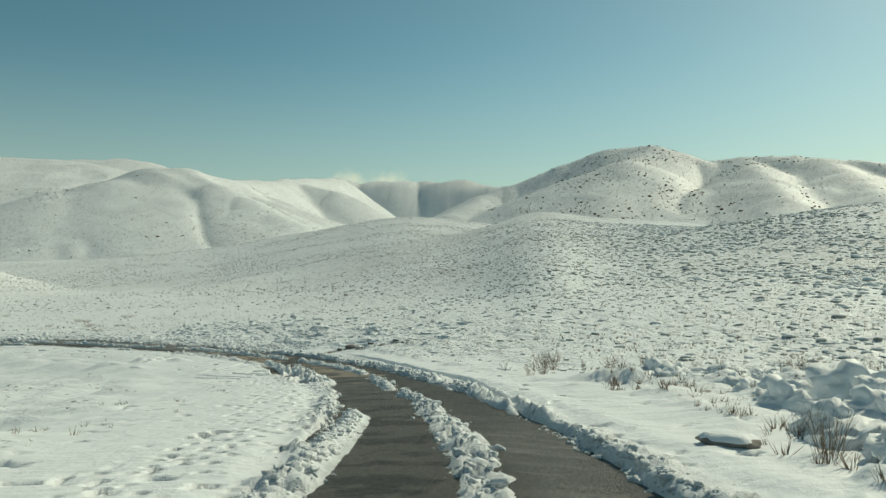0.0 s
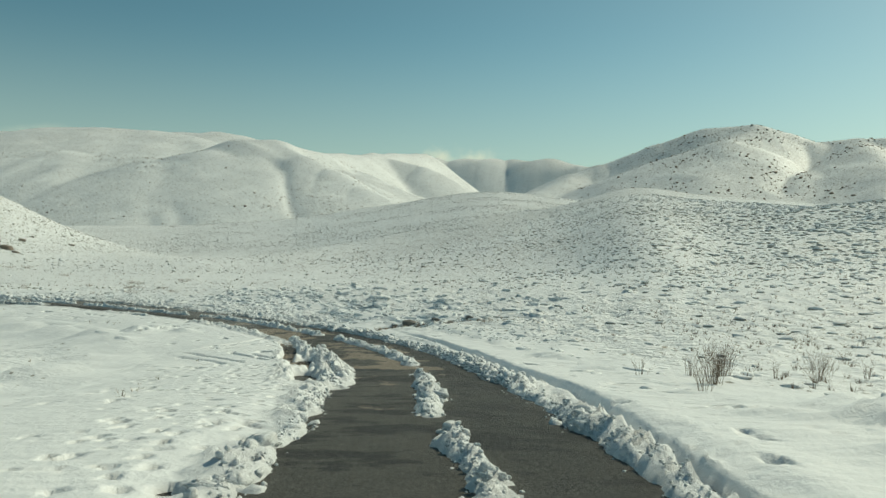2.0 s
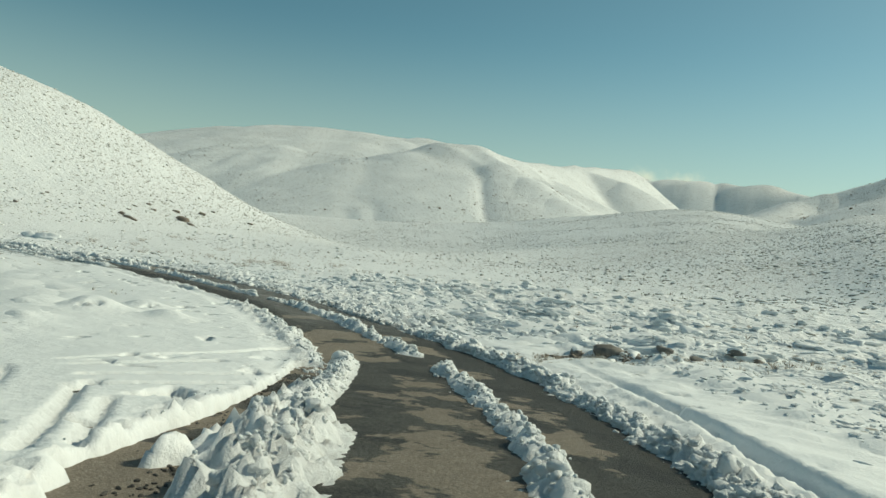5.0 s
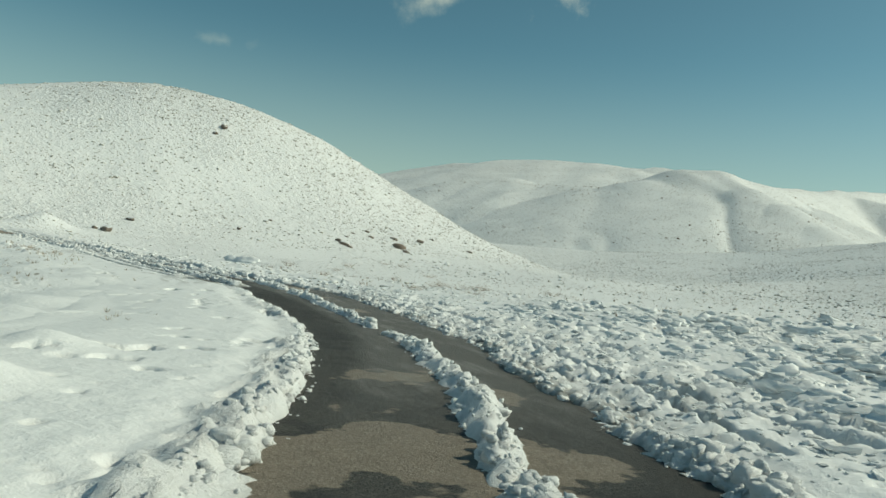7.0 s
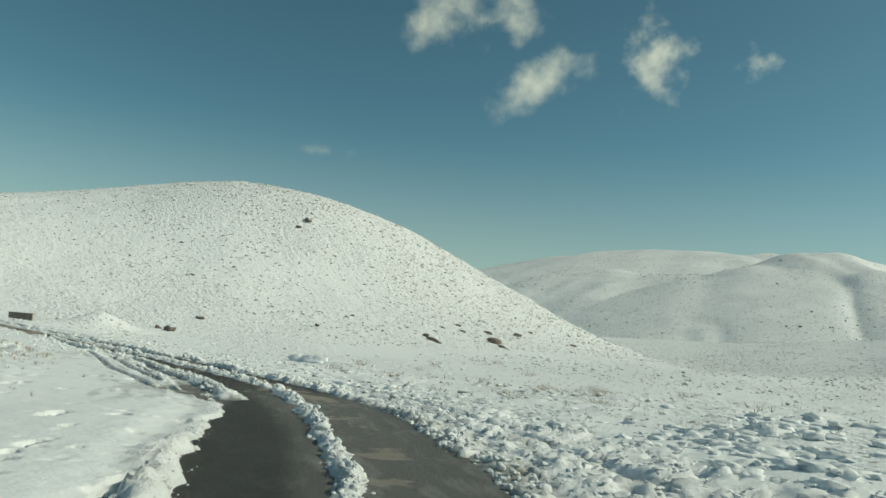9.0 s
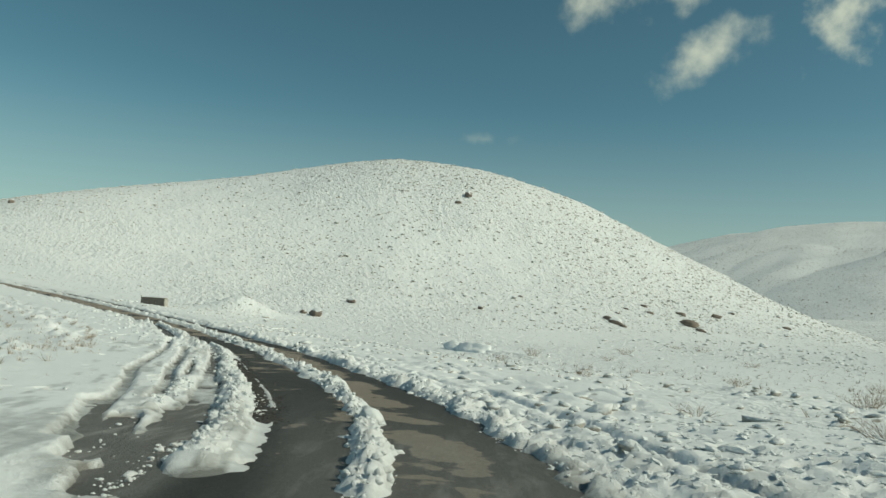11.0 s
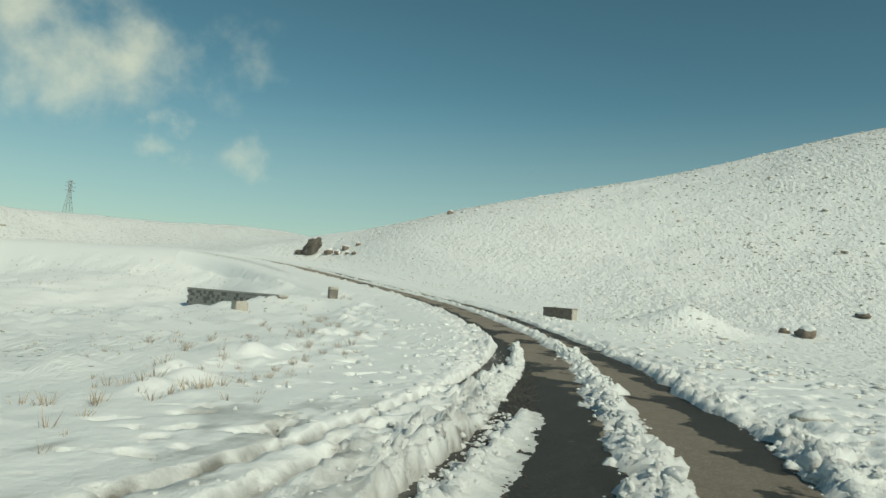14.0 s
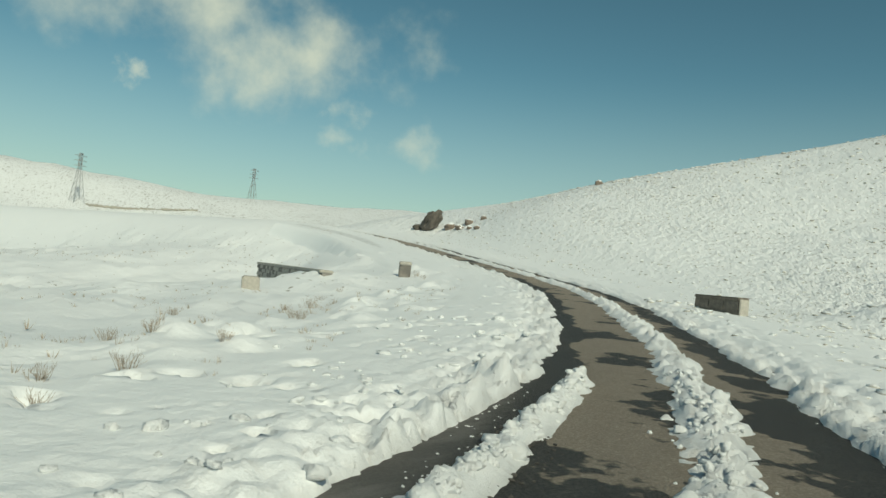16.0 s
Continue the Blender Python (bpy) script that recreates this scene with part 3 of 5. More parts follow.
# ruts and scraped strips: from, to, half-width, depth
RUTS = [(11, -1.85, 16, -1.45, 0.12, 0.5), (34.5, -2.65, 42, -1.62, 0.22, 0.5), (28.2, -2.0, 30.2, -2.2, 0.34, 0.4), (31.8, -2.35, 34.6, -2.25, 0.36, 0.4), (30.2, -1.45, 32.5, -1.7, 0.1, 0.3), (29.4, -1.45, 30.2, -1.3, 0.12, 0.3), (33.2, -4.3, 38.4, -5.7, 0.08, 0.09), (33.8, -3.85, 39.4, -5.4, 0.07, 0.09), (34.6, -3.2, 38.0, -4.1, 0.08, 0.09), (35.0, -2.95, 37.2, -3.5, 0.07, 0.08), (40.7, -5.0, 42.85, -2.7, 0.09, 0.1), (42.85, -2.7, 44.3, -1.75, 0.09, 0.1), (40.0, -4.7, 41.3, -3.0, 0.09, 0.1),
        (39.0, -4.3, 40.1, -2.3, 0.09, 0.1), (38.1, -4.1, 39.1, -2.4, 0.09, 0.1), (37.8, -3.15, 38.0, -3.05, 0.17, 0.32), (42.0, -2.45, 42.15, -2.35, 0.1, 0.15),
        (99, -1.1, 81, -2.05, 0.16, 0.34), (81, -2.05, 76, -2.15, 0.22, 0.4), (76, -2.15, 71, -2.1, 0.35, 0.3), (91, -2.45, 84, -2.8, 0.11, 0.32), (84, -2.85, 77.2, -2.83, 0.11, 0.32),
        (96, -2.5, 88, -3.3, 0.1, 0.28), (88, -3.3, 82.6, -3.66, 0.12, 0.3), (82.6, -3.62, 76, -3.36, 0.11, 0.3), (86, -2.3, 81, -2.55, 0.08, 0.2), (77, -3.6, 73, -3.0, 0.2, 0.1), (75.2, -2.9, 72, -2.6, 0.2, 0.25), (88, -1.2, 75, -1.22, 0.1, 0.25),
        (97, -2.2, 106.5, -1.27, 0.24, 0.5), (60, 3.4, 80, 3.4, 0.2, 0.1), (48, 3.2, 58, 2.6, 0.12, 0.16), (47.5, 4.7, 49.6, 3.95, 0.13, 0.26), (49.6, 3.95, 52.5, 3.25, 0.16, 0.26), (50.2, 4.85, 53.4, 4.8, 0.14, 0.26), (55.4, 4.6, 57.2, 4.75, 0.14, 0.2), (48.6, 5.0, 50, 4.4, 0.1, 0.2), (78, 3.1, 92, 2.9, 0.16, 0.04)]


def along(s, d, row):
    s0, d0, s1, d1, width, size = row
    t = np.clip(((s - s0) * (s1 - s0) + (d - d0) * (d1 - d0)) / ((s1 - s0) ** 2 + (d1 - d0) ** 2), 0, 1)
    return size * np.exp(-(np.hypot(s - s0 - t * (s1 - s0), d - d0 - t * (d1 - d0)) / width) ** 2)


def edges(s):
    ragged = 0.12 * fbm(s / 3.1, s * 0 + 4.2, 3) + 0.11 * fbm(s / 0.9, s * 0 + 8.8, 2) + 0.06 * fbm(s / 0.3, s * 0 + 3.3, 2)
    left = np.interp(s, (-8, 7, 10, 15, 20, 25.8, 30, 40, 47, 50, 54.6, 59, 64.9, 68, 72, 78), (-1.4, -1.3, -1.5, -1.55, -1.25, -1.4, -1.25, -1.3, -1.2, -1.3, -1.65, -2.0, -2.25, -1.9, -1.75, -1.4)) + ragged
    ragged = 0.14 * fbm(s / 3.7, s * 0 + 14.2, 3) + 0.15 * fbm(s / 1.0, s * 0 + 18.8, 2) + 0.07 * fbm(s / 0.3, s * 0 + 23.3, 2)
    right = np.interp(s, (-8, 26, 30, 38, 44, 49, 54, 60, 66, 70, 84, 90, 110), (1.95, 1.97, 2.1, 2.25, 2.25, 1.85, 1.45, 1.4, 1.7, 1.9, 1.85, 1.7, 1.75)) + ragged * (1 + 0.5 * smooth(s, 42, 48) * (1 - smooth(s, 68, 76)))
    return left, right


# the foot of the deep snow that the plough left standing, s and d
TRENCH = np.array([(4, 1.95), (8.5, 2.05), (14, 2.2), (18, 2.45), (25, 3.05), (30, 3.05), (36, 3.3), (42, 3.7), (46, 4.2)])


def windrow(s):
    here = np.ones_like(s)
    for a, b in GAPS:
        here = here * (1 - smooth(s, a - 0.5, a + 0.1) * (1 - smooth(s, b - 0.1, b + 0.5)))
    fat = 0.75 + 0.55 * fbm(s / 4.3, s * 0 + 31.0, 2)
    return np.interp(s, WINDROW[:, 0], WINDROW[:, 1]) + 0.1 * fbm(s / 1.3, s * 0 + 2.0, 2) + 0.04 * fbm(s / 0.35, s * 0 + 6.0, 2), (0.1 + 0.15 * fat + 0.06 * fbm(s / 0.7, s * 0 + 77.0, 2) + 0.13 * smooth(s, 78, 86) + 0.15 * (1 - smooth(s, 14, 19))) * (0.3 + 0.7 * here), here * (0.55 + 0.5 * fat + 0.35 * fbm(s / 0.8, s * 0 + 57.0, 2))


def tarmac(s, d, zr):
    return zr - 0.012 * np.minimum((d - MIDDLE) ** 2, 4.0)


def road_snow(s, d):
    """Heights of the snow surface near the road; below the tarmac where the road is bare."""
    x, y, zr = place(s, d)
    bare = tarmac(s, d, zr)
    land = ground(x, y)
    left, right = edges(s)
    chunk = 0.35 * mounds(s + 0.08 * fbm(s / 0.2, d / 0.2, 3), d + 0.08 * fbm(s / 0.2, d / 0.2 + 7, 3), 0.27, 83, 0.6) + 0.3 * slabs(s, d, 0.25, 137) + 0.4 * slabs(s, d, 0.14, 139) + 0.6 * np.abs(fbm(s / 0.22, d / 0.22 + 3, 4, 0.8)) - 0.1
    clump = np.abs(fbm(s / 0.8 + 5, d / 0.8, 2)) * 1.4
    fine = fbm(s / 0.13, d / 0.13, 2)
    z = bare - 0.07
    for v, row in ((left - d, 0.0), (d - right, 40.0)):
        v = v + 0.1 * fbm(s / 0.4, d / 0.4 + row, 3)
        lively = (0.3 + 0.9 * smooth(fbm(s / 2.4, s * 0 + 61.0 + row, 2), -0.35, 0.35)) * (1 - (0.6 * smooth(s, 45, 50) * (1 - smooth(s, 66, 74)) if row else 0.0))
        step = smooth(v, -0.03, 0.1 + 0.16 * smooth(fbm(s / 1.7, s * 0 + 71.0 + row, 2), -0.3, 0.4))
        crest = (1 - 0.7 * smooth(s, 108, 122)) * np.exp(-((v - 0.22 - 0.12 * lively) / (0.2 + 0.12 * lively)) ** 2) * lively * (0.19 * chunk + 0.05 * clump)
        bank = bare + 0.05 + crest + 0.01 * fine
        bank = bank * (1 - smooth(v, 0.45, 1.2)) + (land + 0.03 * chunk * (1 - smooth(v, 0.8, 1.8))) * smooth(v, 0.45, 1.2)
        z = np.maximum(z, bare - 0.07 + (bank - bare + 0.07) * step)
    groove = d - np.interp(s, TRENCH[:, 0], TRENCH[:, 1]) - 0.07 * fbm(s / 1.6, s * 0 + 41.0, 3)
    stand = smooth(s, 4, 8) * (1 - smooth(s, 38, 46))
    z = z + stand * (0.07 * smooth(groove, -0.02, 0.08) * (1 - smooth(groove, 0.15, 1.6)) - 0.15 * np.exp(-((groove + 0.08) / 0.07) ** 2))
    z = z + stand * smooth(d - right, 0.05, 0.25) * (1 - smooth(groove, -0.3, -0.1)) * (0.1 * chunk - 0.03)
    mid, half, strength = windrow(s)
    across = np.abs(d - mid) / half + 0.35 * fbm(s / 0.33, d / 0.33 + 21, 3)
    core = strength * 0.09 * np.clip(1 - across * across, -0.5, 1) + (0.24 * chunk + 0.02 * fine - 0.05) * np.clip(1.25 - across, 0, 1) * np.clip(strength * 2, 0, 1)
    z = np.maximum(z, bare - 0.035 + core * (strength > 0.05))
    scraped = smooth(s, 67, 70) * (1 - smooth(s, 76, 88)) * smooth(-d, 1.3, 1.6) * (1 - smooth(-d - np.interp(s, (69, 72, 75, 80, 86, 92), (1.7, 2.5, 3.2, 3.7, 3.4, 2.0)), 0.0, 0.3))
    z = z * (1 - scraped) + scraped * np.minimum(z, bare + np.interp(s, (70, 74, 78, 84), (0.0, 0.012, 0.085, 0.12)) + (0.1 - 0.05 * smooth(s, 75, 79)) * fbm(s / 1.7, d / 0.5, 4, 0.6) + 0.05 * chunk)
    kicked = smooth(s, 44, 50) * np.exp(-np.abs(d - right - 0.6) / 0.8) * (d > right)
    z = z + kicked * (0.15 - 0.09 * (1 - smooth(s, 66, 74))) * (chunk - 0.3)
    kicked = smooth(s, 84, 90) * np.exp(-np.abs(left - d - 0.5) / 0.7) * (d < left)
    z = z + kicked * (0.2 * chunk + 0.12 * slabs(s, d, 0.28, 131) - 0.1)
    trodden = smooth(s, 46, 52) * (1 - smooth(s, 68, 76)) * smooth(d, right, right + 0.3) * (1 - smooth(d, 5.0, 6.0))
    z = z + trodden * (0.1 * np.abs(fbm(s / 0.5, d / 0.5 + 11, 4, 0.65)) + 0.08 * slabs(s, d, 0.3, 101) + 0.07 * slabs(s, d, 0.16, 113) - 0.1)
    for row in RIDGES:
        lift = along(s, d, row)
        crumbly = 1.0 if row[5] > 0.175 or row[1] > 0 else 0.3
        z = np.maximum(z, np.where(lift > 0.02, bare - 0.03 + lift * (0.85 - 0.4 * crumbly + crumbly * (0.5 * chunk + 0.1 * fine) + 0.3 * clump), -99.0))
    heap = smooth(s, 27, 28.5) * (1 - smooth(s, 36.5, 38.5)) * smooth(-d, 0.9, 1.2) * (1 - smooth(-d, 2.7, 3.1))
    z = z + heap * (0.26 * chunk + 0.12 * clump - 0.12)
    for row in RUTS:
        dip = along(s, d, row) / row[5]
        z = z - row[5] * smooth(dip + 0.1 * fine + 0.1 * chunk + (0.5 * fbm(s / 0.5, d / 0.5 + 15, 3) if row[4] > 0.3 else 0.0), 0.25, 0.7)
    for low, high, a, c in ((5, 29, -3.9, -1.7), (24, 34, -6.2, -2.6), (73, 108, 2.3, 4.3), (98, 112, -4.2, -2.4)):
        zone = smooth(s, low, low + 2) * (1 - smooth(s, high - 2, high)) * smooth(d, a, a + 0.4) * (1 - smooth(d, c - 0.4, c))
        z = z - (0.24 - 0.04 * (s > 60)) * zone * smooth(fbm(s / 2.0, d / 2.0, 2) + 0.5 * (s < 60), -0.15, 0.15) * smooth(mounds(s + 0.08 * fbm(s / 0.3, d / 0.3, 2), d, 0.5, 71, 0.22, 0.6), 0.3, 0.44)
    z = np.maximum(z, bare - 0.09)
    fork = smooth(s, 74, 78) * (1 - smooth(s, 94, 98)) * smooth(-d, 1.75, 1.9)
    z = np.maximum(z, bare + fork * (0.1 + 0.012 + 0.05 * fbm(s / 0.8, d / 0.3, 3)) - 0.1)
    edge = np.maximum(smooth(-d, 6.6, 7.2), smooth(d, 5.2, 6.0))
    return x, y, z - 0.05 * edge + (land - z) * smooth(np.maximum(-d - 6.3, d - 5.0), -0.1, 0.9)


def grid_object(name, x, y, z, mat, **shares):
    """A smooth sheet from three arrays of one shape."""
    rows, cols = x.shape
    mesh = bpy.data.meshes.new(name)
    index = np.arange(rows * cols).reshape(rows, cols)
    quads = np.stack([index[:-1, :-1], index[:-1, 1:], index[1:, 1:], index[1:, :-1]], -1).reshape(-1, 4)
    mesh.vertices.add(rows * cols)
    mesh.vertices.foreach_set("co", np.stack([x, y, z], -1).astype(np.float32).ravel())
    mesh.loops.add(quads.size)
    mesh.loops.foreach_set("vertex_index", quads.astype(np.int32).ravel())
    mesh.polygons.add(len(quads))
    mesh.polygons.foreach_set("loop_start", np.arange(0, quads.size, 4, dtype=np.int32))
    mesh.polygons.foreach_set("use_smooth", np.ones(len(quads), dtype=bool))
    mesh.update(calc_edges=True)
    mesh.validate()
    for key, value in shares.items():
        shade = mesh.attributes.new(key, "FLOAT", "POINT")
        shade.data.foreach_set("value", value.astype(np.float32).ravel())
    mesh.materials.append(mat)
    return new(name, mesh)


def growth(x, y):
    """How thickly brush and grass stand in the snow, 0 to 1."""
    patchy = smooth(fbm(x / 22, y / 22, 4, 0.6), -0.45, 0.35)
    s, d, _ = beside(x.ravel(), y.ravel())
    d = d.reshape(x.shape)
    far = np.hypot(x + 40, y - 60)
    outer = smooth(d, 3.5, 8.0)
    field = outer * (0.35 + 0.65 * patchy) * (0.45 + 0.55 * smooth(x, -60, 0)) * (1 - 0.9 * (1 - smooth(d, 18, 45)) * smooth(x, -45, -15))
    inner = (1 - outer) * 0.5 * patchy * smooth(-d, 7, 20)
    wild = (0.4 + 0.5 * patchy) * (0.7 + 0.5 * smooth(x, -60, 120))
    blend_far = smooth(far, 160, 330)
    nearby = smooth(np.abs(d), 45, 100)
    return np.clip((field + inner) * nearby * (1 - blend_far) + wild * blend_far, 0, 1)


def unevenness(x, y):
    """Where tussocks lie close under the snow, 0 to 1."""
    s, d, _ = beside(x.ravel(), y.ravel())
    d = d.reshape(x.shape)
    patchy = smooth(fbm(x / 12, y / 12, 3), -0.4, 0.3)
    return np.clip(smooth(d, 4.5, 10.0) * (0.55 + 0.45 * patchy) + 0.5 * patchy * smooth(-d, 5.5, 11), 0, 1)


def spaced(*stretches):
    """Grid lines: stretches of (from, to, step)."""
    return np.concatenate([np.arange(a, b - 1e-6, step) for a, b, step in stretches])


def outward(first, step, growth, limit):
    out = [first]
    while abs(out[-1]) < limit:
        out.append(out[-1] + step)
        step *= growth
    return np.array(out)


xs = np.concatenate([outward(-420.0, -4.5, 1.07, 4000)[:0:-1], spaced((-420, -300, 3.6), (-300, -172, 2.8), (-172, -126, 1.1), (-126, -80, 0.7), (-80, 2, 0.5), (2, 12, 0.21), (12, 30, 0.4), (30, 110, 0.9), (110, 420, 3.6)), outward(420, 4.5, 1.07, 4000)])
ys = np.concatenate([outward(-12.0, -0.4, 1.07, 4000)[:0:-1], spaced((-12, 5, 0.4), (5, 24, 0.21), (24, 76, 0.5), (76, 150, 0.85), (150, 300, 2.1), (300, 640, 3.4), (640, 960, 6.0)), outward(960, 7.0, 1.06, 4200)])
gx, gy = np.meshgrid(xs, ys)
gz = ground(gx, gy)
lane = (gx > -140) & (gx < 20) & (gy > -30) & (gy < 80)
ls, ld, _ = beside(gx[lane], gy[lane])
sink = (1 - smooth(np.maximum(-ld - 6.3, ld - 5.0), -0.9, 0.1)) * (ls > -7.5) * (ls < 164.5)
gz[lane] = gz[lane] - 0.6 * sink
tagged(grid_object("ground", gx, gy, gz, SNOW, cover=growth(gx, gy), tussocky=unevenness(gx, gy)), "snow-covered hills and hummocky fields with brushwood poking through", "ground", kind="structure")

ss = spaced((-8, 104, 0.075), (104, 126, 0.15), (126, 166, 0.3))
dd = spaced((-7.3, -4.6, 0.09), (-4.6, 3.6, 0.06), (3.6, 6.1, 0.1))
gs, gd = np.meshgrid(ss, dd)
sx, sy, sz = road_snow(gs.ravel(), gd.ravel())
bank_l, bank_r = (v.reshape(gs.shape) for v in edges(gs.ravel()))
grime = 1 - smooth(np.maximum(bank_l - gd, gd - bank_r), 0.3, 1.1) * (1 - 0.6 * smooth(gs, 45, 50) * (1 - smooth(gs, 70, 78)) * (gd > 0) - 0.7 * smooth(gs, 68, 71) * (1 - smooth(gs, 88, 94)) * (gd < 0) * (gd > -3.8))
thick = sz - tarmac(gs.ravel(), gd.ravel(), place(gs.ravel(), gd.ravel())[2])
fork = smooth(gs, 67, 71) * (1 - smooth(gs, 92, 98)) * (gd < -1.3) * (gd > -4.6)
churned = smooth(gs, 46, 50) * (1 - smooth(gs, 70, 76)) * (gd > 1.2) * (1 - smooth(gd, 3.6, 4.6))
slushy = (1 - smooth(thick, 0.0, 0.075)).reshape(gs.shape) * np.clip(0.35 + fork + 0.6 * churned, 0, 1) * (np.abs(gd) < 4.6) + 0.55 * fork * smooth(fbm(gs / 1.4, gd / 0.3, 4, 0.6), 0.0, 0.3) + 0.45 * churned * smooth(fbm(gs / 1.3, gd / 0.35 + 9, 4, 0.6), 0.0, 0.3) + 0.4 * churned * (1 - smooth(gd - bank_r, 0.2, 0.7))
tagged(grid_object("roadside_snow", sx.reshape(gs.shape), sy.reshape(gs.shape), sz.reshape(gs.shape), ROAD_SNOW, grime=grime, slushy=slushy),
       "ploughed and rutted snow banks with a broken ridge between the wheel tracks", "snow", kind="structure")

rs, rd = np.meshgrid(spaced((-12, 163, 0.35)), np.linspace(-4.4, 3.3, 45))
rx, ry, rz = place(rs.ravel(), rd.ravel())
rz = tarmac(rs.ravel(), rd.ravel(), rz) - 0.6 * smooth(np.abs(rd.ravel() - MIDDLE), 2.3, 3.0) * smooth(rs.ravel(), 106, 112)
mid = windrow(rs.ravel())[0].reshape(rs.shape)
bank = edges(rs.ravel())[1].reshape(rs.shape)
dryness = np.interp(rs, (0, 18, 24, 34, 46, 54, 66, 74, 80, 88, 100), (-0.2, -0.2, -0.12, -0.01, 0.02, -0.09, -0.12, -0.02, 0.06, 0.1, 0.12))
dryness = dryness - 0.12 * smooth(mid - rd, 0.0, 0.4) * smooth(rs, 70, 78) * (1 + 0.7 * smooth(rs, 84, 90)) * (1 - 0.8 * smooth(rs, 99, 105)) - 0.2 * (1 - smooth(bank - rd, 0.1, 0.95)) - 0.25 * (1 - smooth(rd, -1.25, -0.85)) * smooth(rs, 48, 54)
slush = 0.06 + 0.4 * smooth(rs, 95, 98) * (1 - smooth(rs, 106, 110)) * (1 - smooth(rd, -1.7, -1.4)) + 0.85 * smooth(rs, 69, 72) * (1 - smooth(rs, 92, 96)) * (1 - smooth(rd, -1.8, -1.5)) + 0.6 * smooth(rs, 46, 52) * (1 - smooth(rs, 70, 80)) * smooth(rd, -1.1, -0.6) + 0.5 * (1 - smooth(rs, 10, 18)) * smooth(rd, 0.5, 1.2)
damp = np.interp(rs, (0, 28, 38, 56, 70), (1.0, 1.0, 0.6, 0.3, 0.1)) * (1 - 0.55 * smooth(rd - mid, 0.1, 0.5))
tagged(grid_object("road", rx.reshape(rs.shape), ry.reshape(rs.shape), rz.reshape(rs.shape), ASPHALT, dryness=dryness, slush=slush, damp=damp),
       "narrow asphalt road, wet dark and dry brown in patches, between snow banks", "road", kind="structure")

# ---- builders ----
STONE = plain_material("dark_stone", (0.12, 0.115, 0.105), (0.25, 0.225, 0.2), 5.0)
PALE_STONE = plain_material("pale_stone", (0.34, 0.32, 0.285), (0.52, 0.485, 0.43), 6.0)
BROWN_ROCK = plain_material("brown_rock", (0.13, 0.105, 0.085), (0.27, 0.215, 0.175), 2.2, bump=0.8, depth=0.08)
MORTAR = plain_material("mortar", (0.2, 0.19, 0.18), (0.3, 0.285, 0.265), 12.0)
STEM = plain_material("dry_stems", (0.17, 0.125, 0.09), (0.36, 0.27, 0.2), 9.0, bump=0.2)
RED_STEM = plain_material("reddish_dry_stems", (0.3, 0.25, 0.2), (0.5, 0.42, 0.34), 9.0, bump=0.2)
STEEL = plain_material("galvanised_steel", (0.3, 0.31, 0.32), (0.42, 0.43, 0.44), 2.0, 0.5, 0.1, 0.01, 0.6)
SCRUB = plain_material("dark_scrub", (0.31, 0.29, 0.25), (0.48, 0.45, 0.39), 1.5)
SOIL = plain_material("brown_earth", (0.13, 0.105, 0.085), (0.3, 0.255, 0.215), 9.0)
GRIT = plain_material("dark_grit", (0.035, 0.033, 0.03), (0.11, 0.1, 0.09), 20.0)
DARK_MASONRY = plain_material("dark_brown_masonry", (0.12, 0.105, 0.088), (0.25, 0.215, 0.18), 6.0)
CAP = snow_material("cap_snow")


def capped_material(name, low, high, start, end):
    """Tussock snowed over on top; brown flanks are dry growth plus painted-in shade."""
    m, n, l, p = material(name)
    up = n.new("ShaderNodeSeparateXYZ")
    l.new(n.new("ShaderNodeNewGeometry").outputs["Normal"], up.inputs[0])
    rough = n.new("ShaderNodeMath")
    rough.operation = "MULTIPLY_ADD"
    l.new(noise_node(n, l, 9.0, 5, 0.75), rough.inputs[0])
    rough.inputs[1].default_value = 0.5
    l.new(up.outputs["Z"], rough.inputs[2])
    flank_tone = blend(n, l, ramp(n, l, noise_node(n, l, 25.0, 4, 0.7), 0.35, 0.65), low, high)
    l.new(blend(n, l, ramp(n, l, rough.outputs[0], start, end), flank_tone, (0.85, 0.87, 0.88)), p.inputs["Base Color"])
    p.inputs["Roughness"].default_value = 0.8
    bumps(n, l, p, [(noise_node(n, l, 22.0, 5, 0.75), 0.8, 0.05)])
    return m


HUMMOCK = capped_material("snowy_hummock", (0.34, 0.32, 0.285), (0.54, 0.505, 0.45), 0.45, 0.75)
DARK_ROCK = plain_material("dark_crag", (0.065, 0.058, 0.05), (0.16, 0.14, 0.12), 2.2, bump=0.8, depth=0.08)
CUSHION = capped_material("snow_capped_tussock", (0.3, 0.28, 0.25), (0.52, 0.485, 0.43), 0.38, 0.62)


def part(name, bm, mat, parent=None, label="", flat=False):
    mesh = bpy.data.meshes.new(name)
    bm.to_mesh(mesh)
    bm.free()
    for p in mesh.polygons:
        p.use_smooth = not (flat or name in ("shaft", "cap_stone", "coping", "core", "backing", "painted_sunlit_end") or mat in (DARK_MASONRY, PALE_STONE))
    mesh.materials.append(mat)
    ob = new(name, mesh)
    ob.parent = parent
    return tagged(ob, label) if label else ob


def thing(name, at, turn=0.0, label="", category="", group=""):
    ob = new(name)
    ob.matrix_world = pose(*at, 0, 0, turn)
    return tagged(ob, label, category, group)


